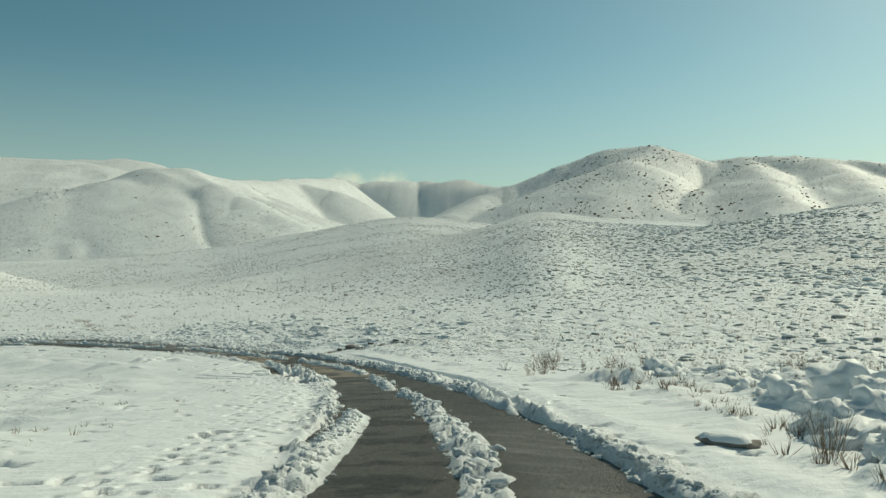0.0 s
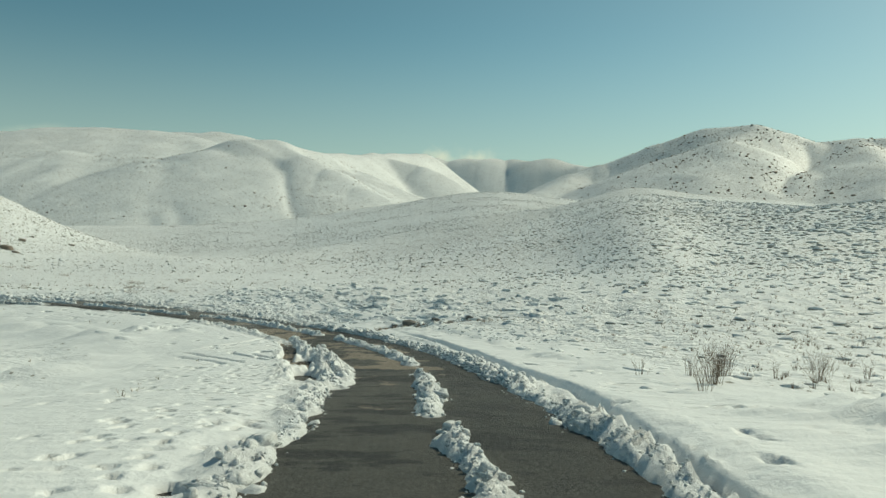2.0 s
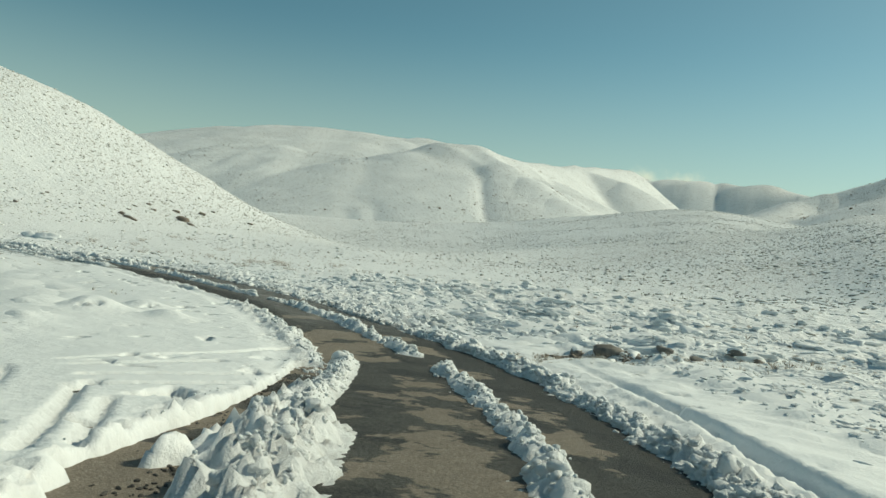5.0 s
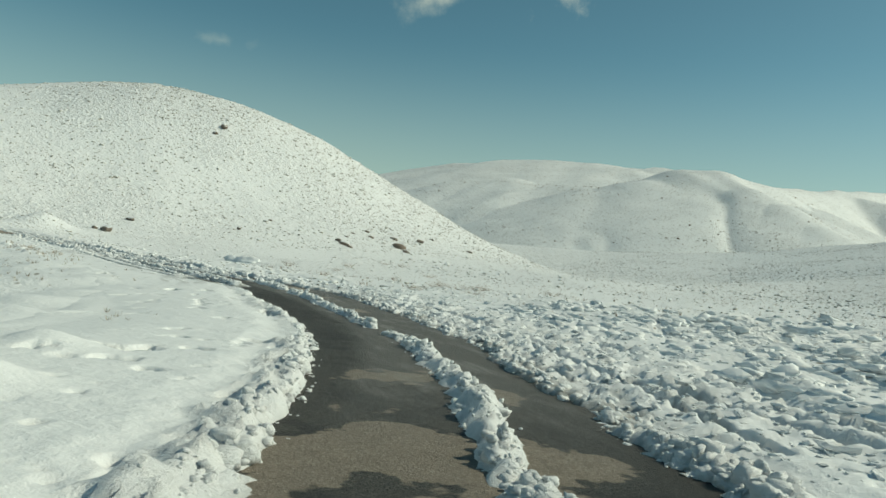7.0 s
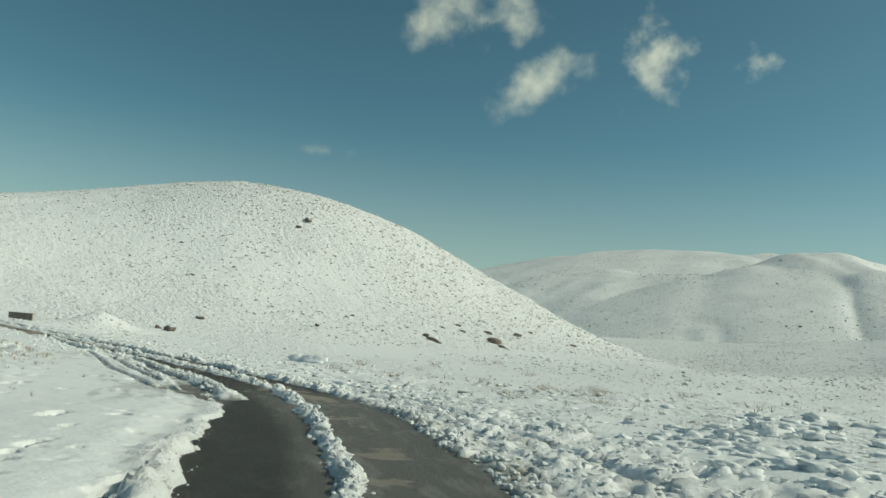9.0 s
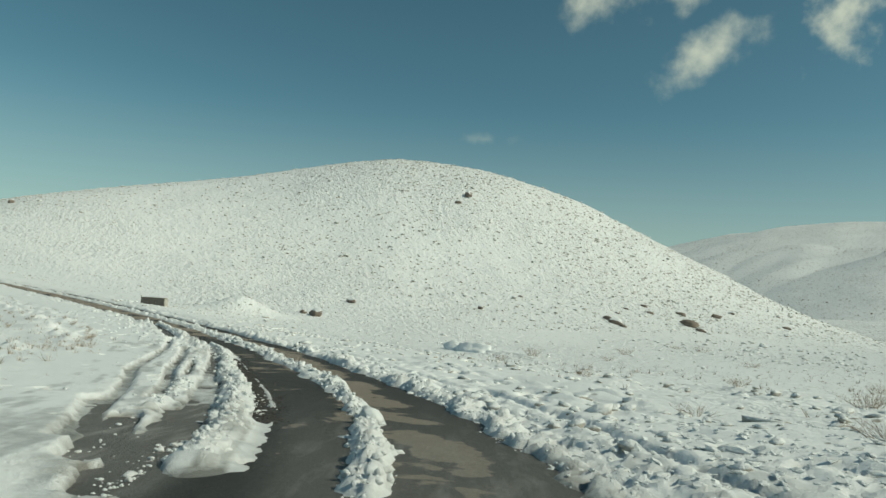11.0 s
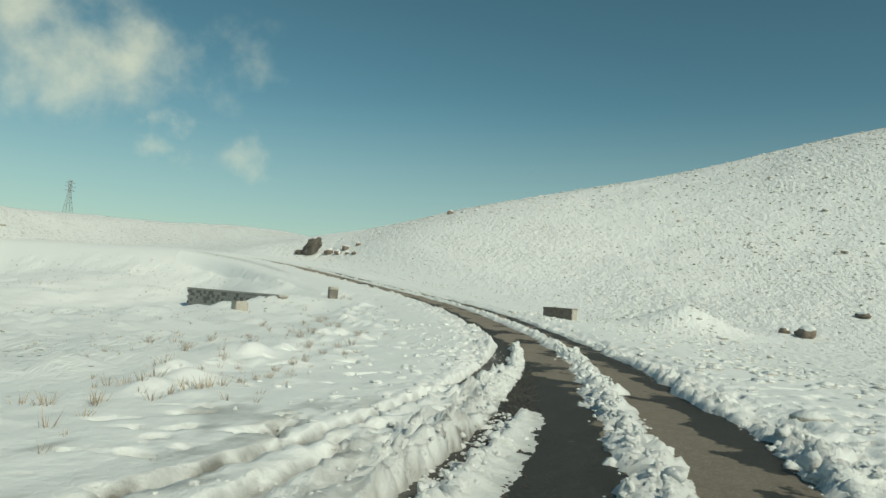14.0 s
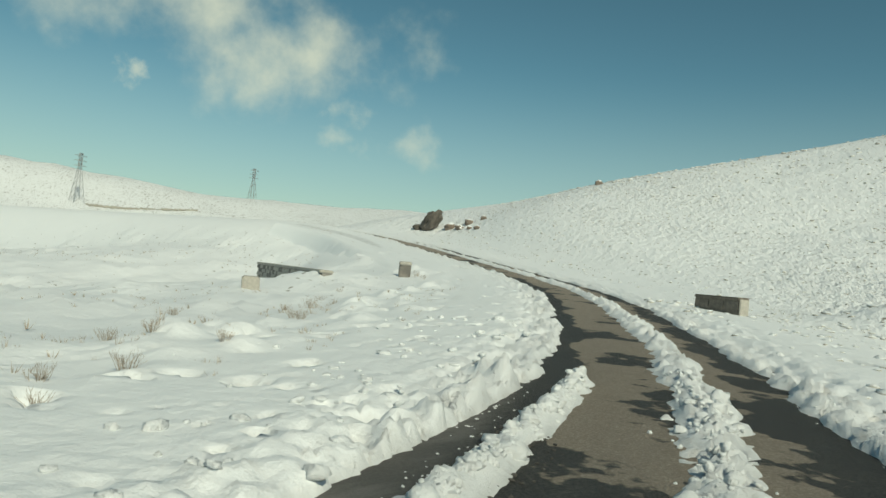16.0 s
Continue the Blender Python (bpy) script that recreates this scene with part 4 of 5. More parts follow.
def height(x, y):
    """The snow surface at a plan position, road banks included."""
    x, y = np.atleast_1d(np.asarray(x, float)), np.atleast_1d(np.asarray(y, float))
    s, d, zr = beside(x, y)
    z = ground(x, y)
    near = (d > -6.0) & (d < 4.8) & (s > -7) & (s < 164)
    if near.any():
        z[near] = np.maximum(road_snow(s[near], d[near])[2], tarmac(s[near], d[near], zr[near]))
    return z


def lumpy(seed, size, level=3, rough=0.35, squash=(1, 1, 1)):
    """A rough stone as a bmesh, its foot at the origin."""
    bm = bmesh.new()
    bmesh.ops.create_icosphere(bm, subdivisions=level, radius=1.0)
    shift = Vector((seed * 3.7, seed * 1.9, seed * 2.3))
    for v in bm.verts:
        n = v.co.normalized()
        big = noise.noise(n * 1.1 + shift) + 0.6 * noise.noise(n * 2.7 + shift) + 0.4 * abs(noise.noise(n * 5.5 + shift)) - 0.15
        face = max(abs(n.x), abs(n.y), abs(n.z))
        v.co = n * (1 + rough * big) * (0.8 + 0.28 / face * 0.7)
        v.co = Vector((v.co.x * squash[0], v.co.y * squash[1], v.co.z * squash[2])) * size
    return bm


def boulder(x, y, size, seed, squash=(1, 0.8, 0.65), mat=None, snow=True, label="dark weathered boulder with a cap of snow, half buried", sunk=0.35, turn=0.0, group="boulders", tilt=0.0):
    z = float(height(x, y)[0])
    top = thing("boulder", (x, y, z + size * squash[2] * (1 - 2 * sunk)), turn, label, "boulder", group)
    top.matrix_world = top.matrix_world @ pose(0, 0, 0, 0, tilt, 0)
    bm = lumpy(seed, size, 3, 0.35, squash)
    bm.normal_update()
    if snow:
        cap = bm.copy()
        bmesh.ops.delete(cap, geom=[f for f in cap.faces if f.normal.z < 0.55], context="FACES")
        rim = {v for e in cap.edges if e.is_boundary for v in e.verts}
        for v in cap.verts:
            v.co.z += -0.004 if v in rim else size * 0.13
        part("snow_cap", cap, CAP, top, "white snow cap")
    part("stone", bm, mat or BROWN_ROCK, top)
    return top


def stick(bm, a, b, r0, r1):
    """A three-sided tapered twig."""
    way = (b - a).normalized()
    side = way.orthogonal().normalized()
    other = way.cross(side)
    ring = []
    for centre, r in ((a, r0), (b, r1)):
        ring.append([bm.verts.new(centre + (side * math.cos(k * 2.094) + other * math.sin(k * 2.094)) * r) for k in range(3)])
    for k in range(3):
        bm.faces.new((ring[0][k], ring[0][(k + 1) % 3], ring[1][(k + 1) % 3], ring[1][k]))
    bm.faces.new(ring[1])


def shrub(x, y, tall, wide, stems, seed, mat=None, label="leafless dry shrub with thin upright stems in the snow", group="leafless shrubs"):
    rnd = random.Random(seed)
    z = float(height(x, y)[0])
    top = thing("shrub", (x, y, z - 0.03), 0, label, "shrub", group)
    main, twigs = bmesh.new(), bmesh.new()
    for _ in range(int(stems * 1.8)):
        a = rnd.uniform(0, 6.28)
        foot = Vector((math.cos(a), math.sin(a), 0)) * rnd.uniform(0, wide * 0.28)
        lean = Vector((math.cos(a), math.sin(a), 0)) * rnd.uniform(0.05, 0.5) * wide
        h = tall * rnd.uniform(0.55, 1.0)
        mid = foot + lean * 0.4 + Vector((0, 0, h * 0.5))
        tip = foot + lean + Vector((rnd.uniform(-0.05, 0.05), rnd.uniform(-0.05, 0.05), h))
        r = 0.0028 + 0.0014 * tall
        stick(main, foot, mid, r, r * 0.8)
        stick(main, mid, tip, r * 0.8, r * 0.35)
        for _ in range(rnd.randint(2, 4)):
            f = rnd.uniform(0.35, 0.95)
            base = foot.lerp(mid, f * 2) if f < 0.5 else mid.lerp(tip, f * 2 - 1)
            b = rnd.uniform(0, 6.28)
            out = Vector((math.cos(b) * 0.5, math.sin(b) * 0.5, 1.0)) * rnd.uniform(0.12, 0.3) * tall
            stick(twigs, base, base + out, r * 0.55, r * 0.25)
    tagged(part("branch_clump", main, mat or STEM, top), kind="stuff")
    tagged(part("twig_clump", twigs, mat or STEM, top), kind="stuff")
    return top


def box(bm, size, at, bevel=0.02, wobble=0.0, rnd=None):
    made = bmesh.ops.create_cube(bm, size=1.0)["verts"]
    for v in made:
        v.co = Vector((v.co.x * size[0] + at[0], v.co.y * size[1] + at[1], v.co.z * size[2] + at[2]))
        if wobble:
            v.co += Vector((rnd.uniform(-1, 1), rnd.uniform(-1, 1), rnd.uniform(-1, 1))) * wobble
    if bevel:
        bmesh.ops.bevel(bm, geom=list({e for v in made for e in v.link_edges}), offset=bevel, segments=2, affect="EDGES")
    return bm


# ---- things beside the road ----
# the low masonry parapet
par = thing("parapet", (-86.13, 63.46, -3.72), math.degrees(math.atan2(1.62, 1.36)) - 8, "low dark stone culvert parapet with one end coloured paler as sunlit, in roadside snow", "parapet")
rnd = random.Random(5)
core = box(bmesh.new(), (2.08, 0.36, 0.8), (0, 0.24, 0.02), 0.02)
part("core", core, DARK_MASONRY, par)
for i, (a, b) in enumerate(((-1.06, -0.42), (-0.42, 0.3), (0.3, 1.06))):
    for lay, (low, high) in enumerate(((-0.35, 0.05), (0.06, 0.4))):
        shift = 0.16 * lay - 0.08
        a2, b2 = max(a + shift, -1.06) if i else -1.06, (b + shift if i < 2 else 1.06)
        part("stone", box(bmesh.new(), (b2 - a2 - 0.015, 0.42, high - low), ((a2 + b2) / 2, 0.24, (low + high) / 2), 0.03, 0.012, rnd), DARK_MASONRY, par)
part("coping", box(bmesh.new(), (2.16, 0.5, 0.13), (0, 0.25, 0.46), 0.04, 0.01, rnd), DARK_MASONRY, par)
# paler stone colour on this end stands in for sun falling on it
part("painted_sunlit_end", box(bmesh.new(), (0.07, 0.4, 0.82), (1.09, 0.24, 0.05), 0.02, 0.01, rnd), PALE_STONE, par, "end face with sunlight put in as a paler stone colour")

# the pillar across the road
pil = thing("masonry_pillar", (-89.2, 50.6, float(height(-89.2, 50.6)[0])), 25, "short square masonry pillar with a cap stone and dry stalks against it", "pillar")
part("shaft", box(bmesh.new(), (0.6, 0.5, 0.8), (0, 0, 0.12), 0.03, 0.015, rnd), STONE, pil)
part("cap_stone", box(bmesh.new(), (0.64, 0.54, 0.18), (0, 0, 0.58), 0.04, 0.015, rnd), PALE_STONE, pil)

# culvert wing wall of coursed stone
w0, w1 = Vector((-97.2, 38.2, 0)), Vector((-84.6, 48.9, 0))
run = (w1 - w0).length
wing = thing("culvert_wing_wall", (w0.x, w0.y, -5.5), math.degrees(math.atan2(w1.y - w0.y, w1.x - w0.x)), "grey coursed-stone culvert wing wall, half buried in drifted snow", "wall")
part("backing", box(bmesh.new(), (run, 0.4, 1.86), (run / 2, 0.24, 0.9), 0.0), MORTAR, wing)
stones = []
for k in range(5):
    mesh_src = bpy.data.meshes.new("stone")
    bm = box(bmesh.new(), (0.5, 0.2, 0.19), (0, 0, 0), 0.018, 0.012, rnd)
    bm.to_mesh(mesh_src)
    bm.free()
    mesh_src.materials.append(STONE if k < 3 else PALE_STONE)
    stones.append(mesh_src)
for lay in range(9):
    x = 0.25 + 0.26 * (lay % 2)
    while x < run - 0.2:
        ob = new("stone", stones[rnd.choice((3, 3, 3, 1, 2, 4, 4))])
        ob.parent = wing
        ob.location = (x, 0.07 + rnd.uniform(-0.02, 0.015), 0.1 + lay * 0.2)
        x += 0.515
part("coping", box(bmesh.new(), (run + 0.1, 0.55, 0.12), (run / 2, 0.2, 1.88), 0.03), PALE_STONE, wing, "worn pale coping")
blk = thing("stone_block", (-80.9, 48.1, float(height(-80.9, 48.1)[0]) - 0.25), 35, "squared pale stone block standing out of the snow", "block")
part("stone", box(bmesh.new(), (1.0, 0.6, 1.0), (0, 0, 0.15), 0.05, 0.03, rnd), PALE_STONE, blk)

# rock outcrop where the road leaves sight
zc = float(height(-123.4, 39.6)[0])
crag = thing("rock_outcrop", (-123.4, 39.6, zc), 20, "tall dark brown rock outcrop leaning beside the road", "rock")
bm = lumpy(3, 0.95, 4, 0.4, (1.05, 1.0, 1.0))
for v in bm.verts:
    v.co.x += 0.2 * v.co.z
    v.co.y = v.co.y * 0.8 + 0.42 * v.co.z
    v.co.z += 0.75
part("stone", bm, DARK_ROCK, crag)
bm = lumpy(8, 0.8, 3, 0.4, (1.2, 0.9, 0.4))
for v in bm.verts:
    v.co += Vector((-1.0, -0.9, 0.1))
part("fallen_slab", bm, DARK_ROCK, crag)
for i, (x, y, size) in enumerate(((-122.8, 41.6, 0.6), (-122.0, 42.8, 0.45), (-122.8, 43.4, 0.5), (-121.0, 44.0, 0.3), (-120.2, 44.9, 0.35), (-123.2, 44.6, 0.35))):
    boulder(x, y, size, 20 + i, label="dark rock showing through snow on the roadside slope", group="slope rocks")

# a wind drift with a steep shaded face at the foot of the hill
drift = thing("snow_drift", (-66.3, 78.9, float(height(-66.3, 78.9)[0]) - 0.25), 8, "steep-faced wind drift of clean snow at the foot of the hill", "snow drift")
for i, (dx, dy, size, squash) in enumerate(((-1.1, 0.1, 0.9, (1.2, 0.8, 0.62)), (0.75, -0.1, 1.0, (1.4, 0.75, 0.66)), (2.7, 0.5, 0.9, (1.7, 1.0, 0.4)))):
    bm = lumpy(91 + i, size, 4, 0.34, squash)
    for v in bm.verts:
        v.co += Vector((dx, dy + 0.25 * max(v.co.z, 0), 0.15))
    part("mound", bm, CAP, drift)
boulder(3.15, 9.35, 0.27, 5, (1.35, 0.85, 0.42), STONE, label="snow-capped boulder beside the snow bank", sunk=0.44, turn=-20)
boulder(-88.9, 77.2, 0.62, 31, (1.25, 0.75, 0.7), BROWN_ROCK, True, "dark reddish rock face under snow at the foot of the hill", 0.35)
boulder(-89.9, 76.4, 0.32, 32, (1.0, 0.8, 0.7), BROWN_ROCK, True, "dark reddish rock face under snow at the foot of the hill", 0.35)
boulder(-95.8, 83.2, 0.45, 33, (1.4, 0.8, 0.5), label="flat dark rock in the snow of the slope")
boulder(-93.4, 96.6, 0.3, 34)
boulder(-124.8, 112.6, 0.6, 35, (1.2, 0.9, 0.8), label="lone dark rock high on the snowy hill", sunk=0.25)
boulder(-123.4, 110.2, 0.5, 36, label="small dark rock high on the snowy hill")
for i, (x, y, long) in enumerate(((-87.0, 109.3, 1.1), (-88.5, 109.6, 0.8), (-85.8, 109.2, 0.6), (-90.9, 112.9, 0.45), (-93.4, 119.3, 0.55), (-90.9, 117.9, 0.6), (-92.4, 115.6, 0.45), (-90.9, 122.7, 0.8), (-86.8, 120.0, 1.5),
                                  (-84.6, 119.2, 0.8), (-88.6, 120.9, 0.45), (-90.7, 128.4, 0.9), (-92.1, 132.8, 0.5), (-88.1, 138.0, 0.7), (-97.0, 104.0, 0.4), (-102.9, 99.6, 0.35))):
    boulder(x, y, long * 0.62, 50 + i, (1.15, 0.6, 0.5), None, i % 3 == 0, label="reddish-brown rock slab breaking through the snow low on the hill", group="hill rocks", turn=38 + 9 * math.sin(i * 2.4), tilt=10 + 6 * math.sin(i * 1.7))
boulder(-138.8, 52.6, 0.5, 71, label="small dark rock on the skyline")
for i, (x, y, size) in enumerate(((-7.2, 45.7, 0.26), (-6.7, 45.9, 0.2), (-5.5, 46.8, 0.22), (-7.9, 45.5, 0.16), (-6.1, 46.3, 0.17), (-4.7, 47.3, 0.16))):
    boulder(x, y, size, 72 + i, (1.4, 0.8, 0.6), STONE, i % 2 == 1, label="low dark rock of a ledge in lumpy snow", sunk=0.4, turn=35 + 25 * i, group="ledge rocks")

# leafless shrubs
for i, (x, y, tall, wide, stems) in enumerate(((3.25, 30.0, 0.85, 0.8, 26), (2.5, 29.6, 0.5, 0.5, 10), (5.7, 31.0, 0.8, 0.9, 24), (4.4, 29.9, 0.5, 0.2, 5), (1.35, 29.4, 0.45, 0.5, 7),
                                               (7.2, 32.0, 0.55, 0.3, 8), (2.0, 25.5, 0.6, 0.5, 10), (2.7, 28.1, 0.9, 0.7, 26), (6.8, 27.4, 0.9, 0.9, 26), (10.1, 24.6, 0.8, 0.7, 16), (10.2, 19.3, 0.8, 0.6, 16), (3.7, 8.0, 0.35, 0.5, 14), (4.2, 9.9, 0.4, 0.4, 10), (3.9, 8.4, 0.55, 0.6, 18), (4.6, 8.0, 0.5, 0.6, 16), (3.3, 17.9, 0.3, 0.5, 9), (4.9, 7.2, 0.45, 0.5, 14),
                                               (8.2, 19.5, 0.6, 0.7, 14), (9.6, 20.4, 0.55, 0.6, 12), (7.3, 21.5, 0.5, 0.5, 10), (5.9, 24.8, 0.45, 0.6, 12), (7.6, 27.0, 0.5, 0.7, 14), (10.5, 25.0, 0.6, 0.7, 14),
                                               (12.5, 28.5, 0.7, 0.8, 16), (8.6, 14.2, 0.6, 0.7, 14), (9.8, 16.4, 0.7, 0.7, 16), (11.4, 19.8, 0.6, 0.7, 14), (7.4, 11.6, 0.5, 0.6, 14), (13.2, 22.6, 0.7, 0.8, 16), (6.4, 9.4, 0.5, 0.6, 14), (11.8, 14.8, 0.6, 0.8, 14), (9.0, 30.5, 0.55, 0.6, 12), (14.5, 33.0, 0.7, 0.8, 14), (11.2, 34.5, 0.6, 0.8, 14), (17.0, 34.0, 0.7, 0.9, 14), (8.1, 36.0, 0.5, 0.8, 12))):
    shrub(x, y, tall, wide, stems, 100 + i)
for i, (x, y, tall, wide, stems) in enumerate((
    (-75.2, 53.5, 0.50, 0.60, 16), (-69.2, 54.2, 0.40, 0.40, 9), (-82.0, 51.0, 0.35, 0.40, 8), (-51.1, 56.7, 0.50, 0.60, 22), (-88.7, 51.3, 0.60, 0.50, 16), (-88.0, 51.9, 0.40, 0.50, 10),
    (-78.0, 52.4, 0.35, 0.50, 9), (-73.0, 50.5, 0.40, 0.50, 9), (-54.0, 55.0, 0.30, 0.50, 10), (-56.2, 57.4, 0.20, 0.22, 12), (-56.8, 57.4, 0.22, 0.24, 12), (-57.1, 57.5, 0.24, 0.26, 12),
    (-58.0, 57.3, 0.24, 0.26, 12), (-58.7, 57.4, 0.26, 0.29, 13), (-59.1, 57.5, 0.28, 0.31, 13), (-62.9, 56.5, 0.35, 0.39, 15), (-72.4, 54.6, 0.40, 0.44, 16), (-65.2, 54.3, 0.35, 0.39, 15),
    (-63.2, 52.5, 0.35, 0.39, 15), (-60.3, 54.7, 0.35, 0.39, 15), (-71.8, 55.1, 0.45, 0.50, 17), (-66.1, 55.4, 0.35, 0.39, 15), (-64.4, 57.2, 0.40, 0.44, 16), (-66.7, 55.6, 0.30, 0.33, 14),
    (-66.5, 56.9, 0.30, 0.33, 14), (-62.8, 57.7, 0.28, 0.31, 13), (-63.4, 57.1, 0.32, 0.35, 14), (-70.9, 52.7, 0.35, 0.39, 15), (-64.8, 53.4, 0.30, 0.33, 14), (-61.9, 57.6, 0.22, 0.24, 12),
    (-61.2, 57.3, 0.22, 0.24, 12))):
    shrub(x, y, tall * 0.6, wide * 0.75, stems, 200 + i, RED_STEM, "reddish-brown dry stalks standing in embankment snow", "dry stalks")
for i, (x, y, tall, wide, stems) in enumerate(((-61.0, 80.0, 0.6, 1.2, 30), (-70.0, 95.0, 0.7, 1.6, 34), (-58.0, 76.0, 0.5, 0.9, 20), (-68.5, 79.4, 0.5, 1.0, 18), (-72.5, 84.0, 0.5, 1.1, 20), (-47.0, 72.0, 0.5, 0.8, 18), (-64.0, 88.0, 0.5, 1.2, 22), (-36.6, 71.4, 0.5, 1.3, 40), (-35.8, 71.9, 0.4, 1.0, 26), (-32.9, 65.8, 0.35, 1.1, 26), (-45.9, 87.4, 0.5, 1.6, 34), (-44.6, 86.5, 0.4, 1.2, 24), (-32.1, 68.7, 0.35, 1.0, 24), (-35.8, 65.2, 0.3, 0.8, 16), (-41.0, 72.5, 0.35, 0.9, 18), (-30.0, 66.2, 0.35, 1.1, 24), (-42.8, 93.2, 0.5, 1.8, 34), (-62.5, 99.8, 0.5, 1.6, 34), (-73.0, 106.5, 0.6, 1.8, 36), (-74.5, 105.0, 0.5, 1.4, 26))):
    shrub(x, y, tall * 0.8, wide, stems, 300 + i, label="low dry brushwood clump at the foot of the hill", group="brushwood")


# pylons of the far power line
def pylon(yaw, far, tall, label):
    x, y = -58 - far * math.sin(radians(yaw)), 62.6 + far * math.cos(radians(yaw))
    top = thing("pylon", (x, y, float(ground(np.array([x]), np.array([y]))[0]) - 0.5), yaw + 25, label, "pylon", "power line pylons")
    half = lambda z: (0.11 - 0.085 * min(z / (0.72 * tall), 1.0)) * tall
    levels = [tall * k for k in (0, 0.18, 0.34, 0.48, 0.6, 0.72, 0.82, 0.92, 1.0)]
    thick = 0.14 + far * 0.00012
    for sx in (-1, 1):
        for sy in (-1, 1):
            bm = bmesh.new()
            for a, b in zip(levels[:-1], levels[1:]):
                stick(bm, Vector((sx * half(a), sy * half(a), a)), Vector((sx * half(b), sy * half(b), b)), thick, thick)
            part("leg", bm, STEEL, top)
    bm = bmesh.new()
    for a, b in zip(levels[:-1], levels[1:]):
        for s in (-1, 1):
            stick(bm, Vector((-half(a), s * half(a), a)), Vector((half(b), s * half(b), b)), thick * 0.6, thick * 0.6)
            stick(bm, Vector((s * half(a), half(a), a)), Vector((s * half(b), -half(b), b)), thick * 0.6, thick * 0.6)
    part("bracing", bm, STEEL, top)
    for z in (0.74, 0.84, 0.94):
        bm = bmesh.new()
        for s in (-1, 1):
            stick(bm, Vector((0, 0, z * tall)), Vector((s * 0.13 * tall, 0, z * tall)), thick, thick * 0.5)
            stick(bm, Vector((0, 0, (z + 0.04) * tall)), Vector((s * 0.13 * tall, 0, z * tall)), thick * 0.7, thick * 0.5)
        part("cross_arm", bm, STEEL, top)


pylon(134.4, 700, 42, "grey lattice steel pylon on the snowy plain")
pylon(122.8, 860, 42, "grey lattice steel pylon on the snowy plain")
pylon(116.3, 1150, 38, "distant lattice steel pylon behind the low hill")
pylon(120.3, 1900, 36, "faint far lattice steel pylon")


# ---- loose stuff ----
def scattered(name, places, sizes, mat, label, level=1, flat=True, squash=(1.0, 0.8, 0.6), rough=0.5, category="snow", swing=3.14):
    """Many small lumps joined into one mesh."""
    rng = np.random.RandomState(len(name) + len(places))
    kinds = []
    for k in range(6):
        bm = lumpy(40 + k, 1.0, level, rough, squash)
        bm.verts.ensure_lookup_table()
        kinds.append((np.array([v.co for v in bm.verts]), np.array([[v.index for v in f.verts] for f in bm.faces])))
        bm.free()
    verts, faces, base = [], [], 0
    for (x, y, z), size in zip(places, sizes):
        co, fc = kinds[rng.randint(6)]
        a, b = rng.uniform(-swing, swing), rng.uniform(-0.5, 0.5)
        co = co * size * rng.uniform(0.75, 1.25, 3)
        c, s = math.cos(b), math.sin(b)
        co = np.stack([co[:, 0], co[:, 1] * c - co[:, 2] * s, co[:, 1] * s + co[:, 2] * c], 1)
        c, s = math.cos(a), math.sin(a)
        co = np.stack([co[:, 0] * c - co[:, 1] * s, co[:, 0] * s + co[:, 1] * c, co[:, 2]], 1)
        verts.append(co + (x, y, z))
        faces.append(fc + base)
        base += len(co)
    verts, faces = np.concatenate(verts), np.concatenate(faces)
    mesh = bpy.data.meshes.new(name)
    mesh.vertices.add(len(verts))
    mesh.vertices.foreach_set("co", verts.astype(np.float32).ravel())
    mesh.loops.add(faces.size)
    mesh.loops.foreach_set("vertex_index", faces.astype(np.int32).ravel())
    mesh.polygons.add(len(faces))
    mesh.polygons.foreach_set("loop_start", np.arange(0, faces.size, 3, dtype=np.int32))
    mesh.polygons.foreach_set("use_smooth", np.full(len(faces), not flat))
    mesh.update(calc_edges=True)
    mesh.materials.append(mat)
    return tagged(new(name, mesh), label, category, kind="stuff")


rng = np.random.RandomState(3)
# rounded clods packed along both banks, the middle ridge and the wheel ridges
cs, cd, size = [], [], []
for n, edge in ((4200, 0), (6000, 1)):
    s = rng.uniform(-3, 108, n)
    e = edges(s)[edge]
    out = np.where((s > 46) & (edge == 1), np.abs(rng.normal(0.3, 0.4, n)), rng.normal(0.17, 0.1, n))
    thick = 0.35 + 0.75 * smooth(fbm(s / 3.0, s * 0 + 50.0 + edge, 2), -0.4, 0.4)
    cs.append(s), cd.append(e - out if edge == 0 else e + out), size.append((rng.gamma(2.2, 0.0095, n) + 0.012) * thick)
s = rng.uniform(-3, 108, 6000)
mid, half, strength = windrow(s)
cs.append(s), cd.append(mid + rng.normal(0, 0.42, len(s)) * half), size.append((rng.gamma(2.2, 0.0095, len(s)) + 0.014) * np.clip(strength * 1.4, 0.0, 1))
for s0, d0, s1, d1, width, tall in RIDGES:
    n = int((46 if tall > 0.175 or d0 > 0 else 8) * abs(s1 - s0) * min(tall / 0.2, 1.2))
    t = rng.rand(n)
    cs.append(s0 + t * (s1 - s0)), cd.append(d0 + t * (d1 - d0) + rng.normal(0, width * 0.4, n)), size.append((rng.gamma(2.2, 0.0095, n) + 0.012) * min(tall / 0.2, 1.1))
cs, cd, size = (np.concatenate(v) for v in (cs, cd, size))
size = np.minimum(size * 0.8, 0.055)
x, y, zs = road_snow(cs, cd)
z = np.maximum(zs, tarmac(cs, cd, road_at(cs)[:, 2]))
spot = np.stack([x, y, z + size * rng.uniform(-0.6, 0.25, len(size))], 1)
big = rng.rand(len(size)) < 0.17 * smooth(size, 0.015, 0.03)
size = np.where(big, size * rng.uniform(1.5, 2.6, len(size)), size)
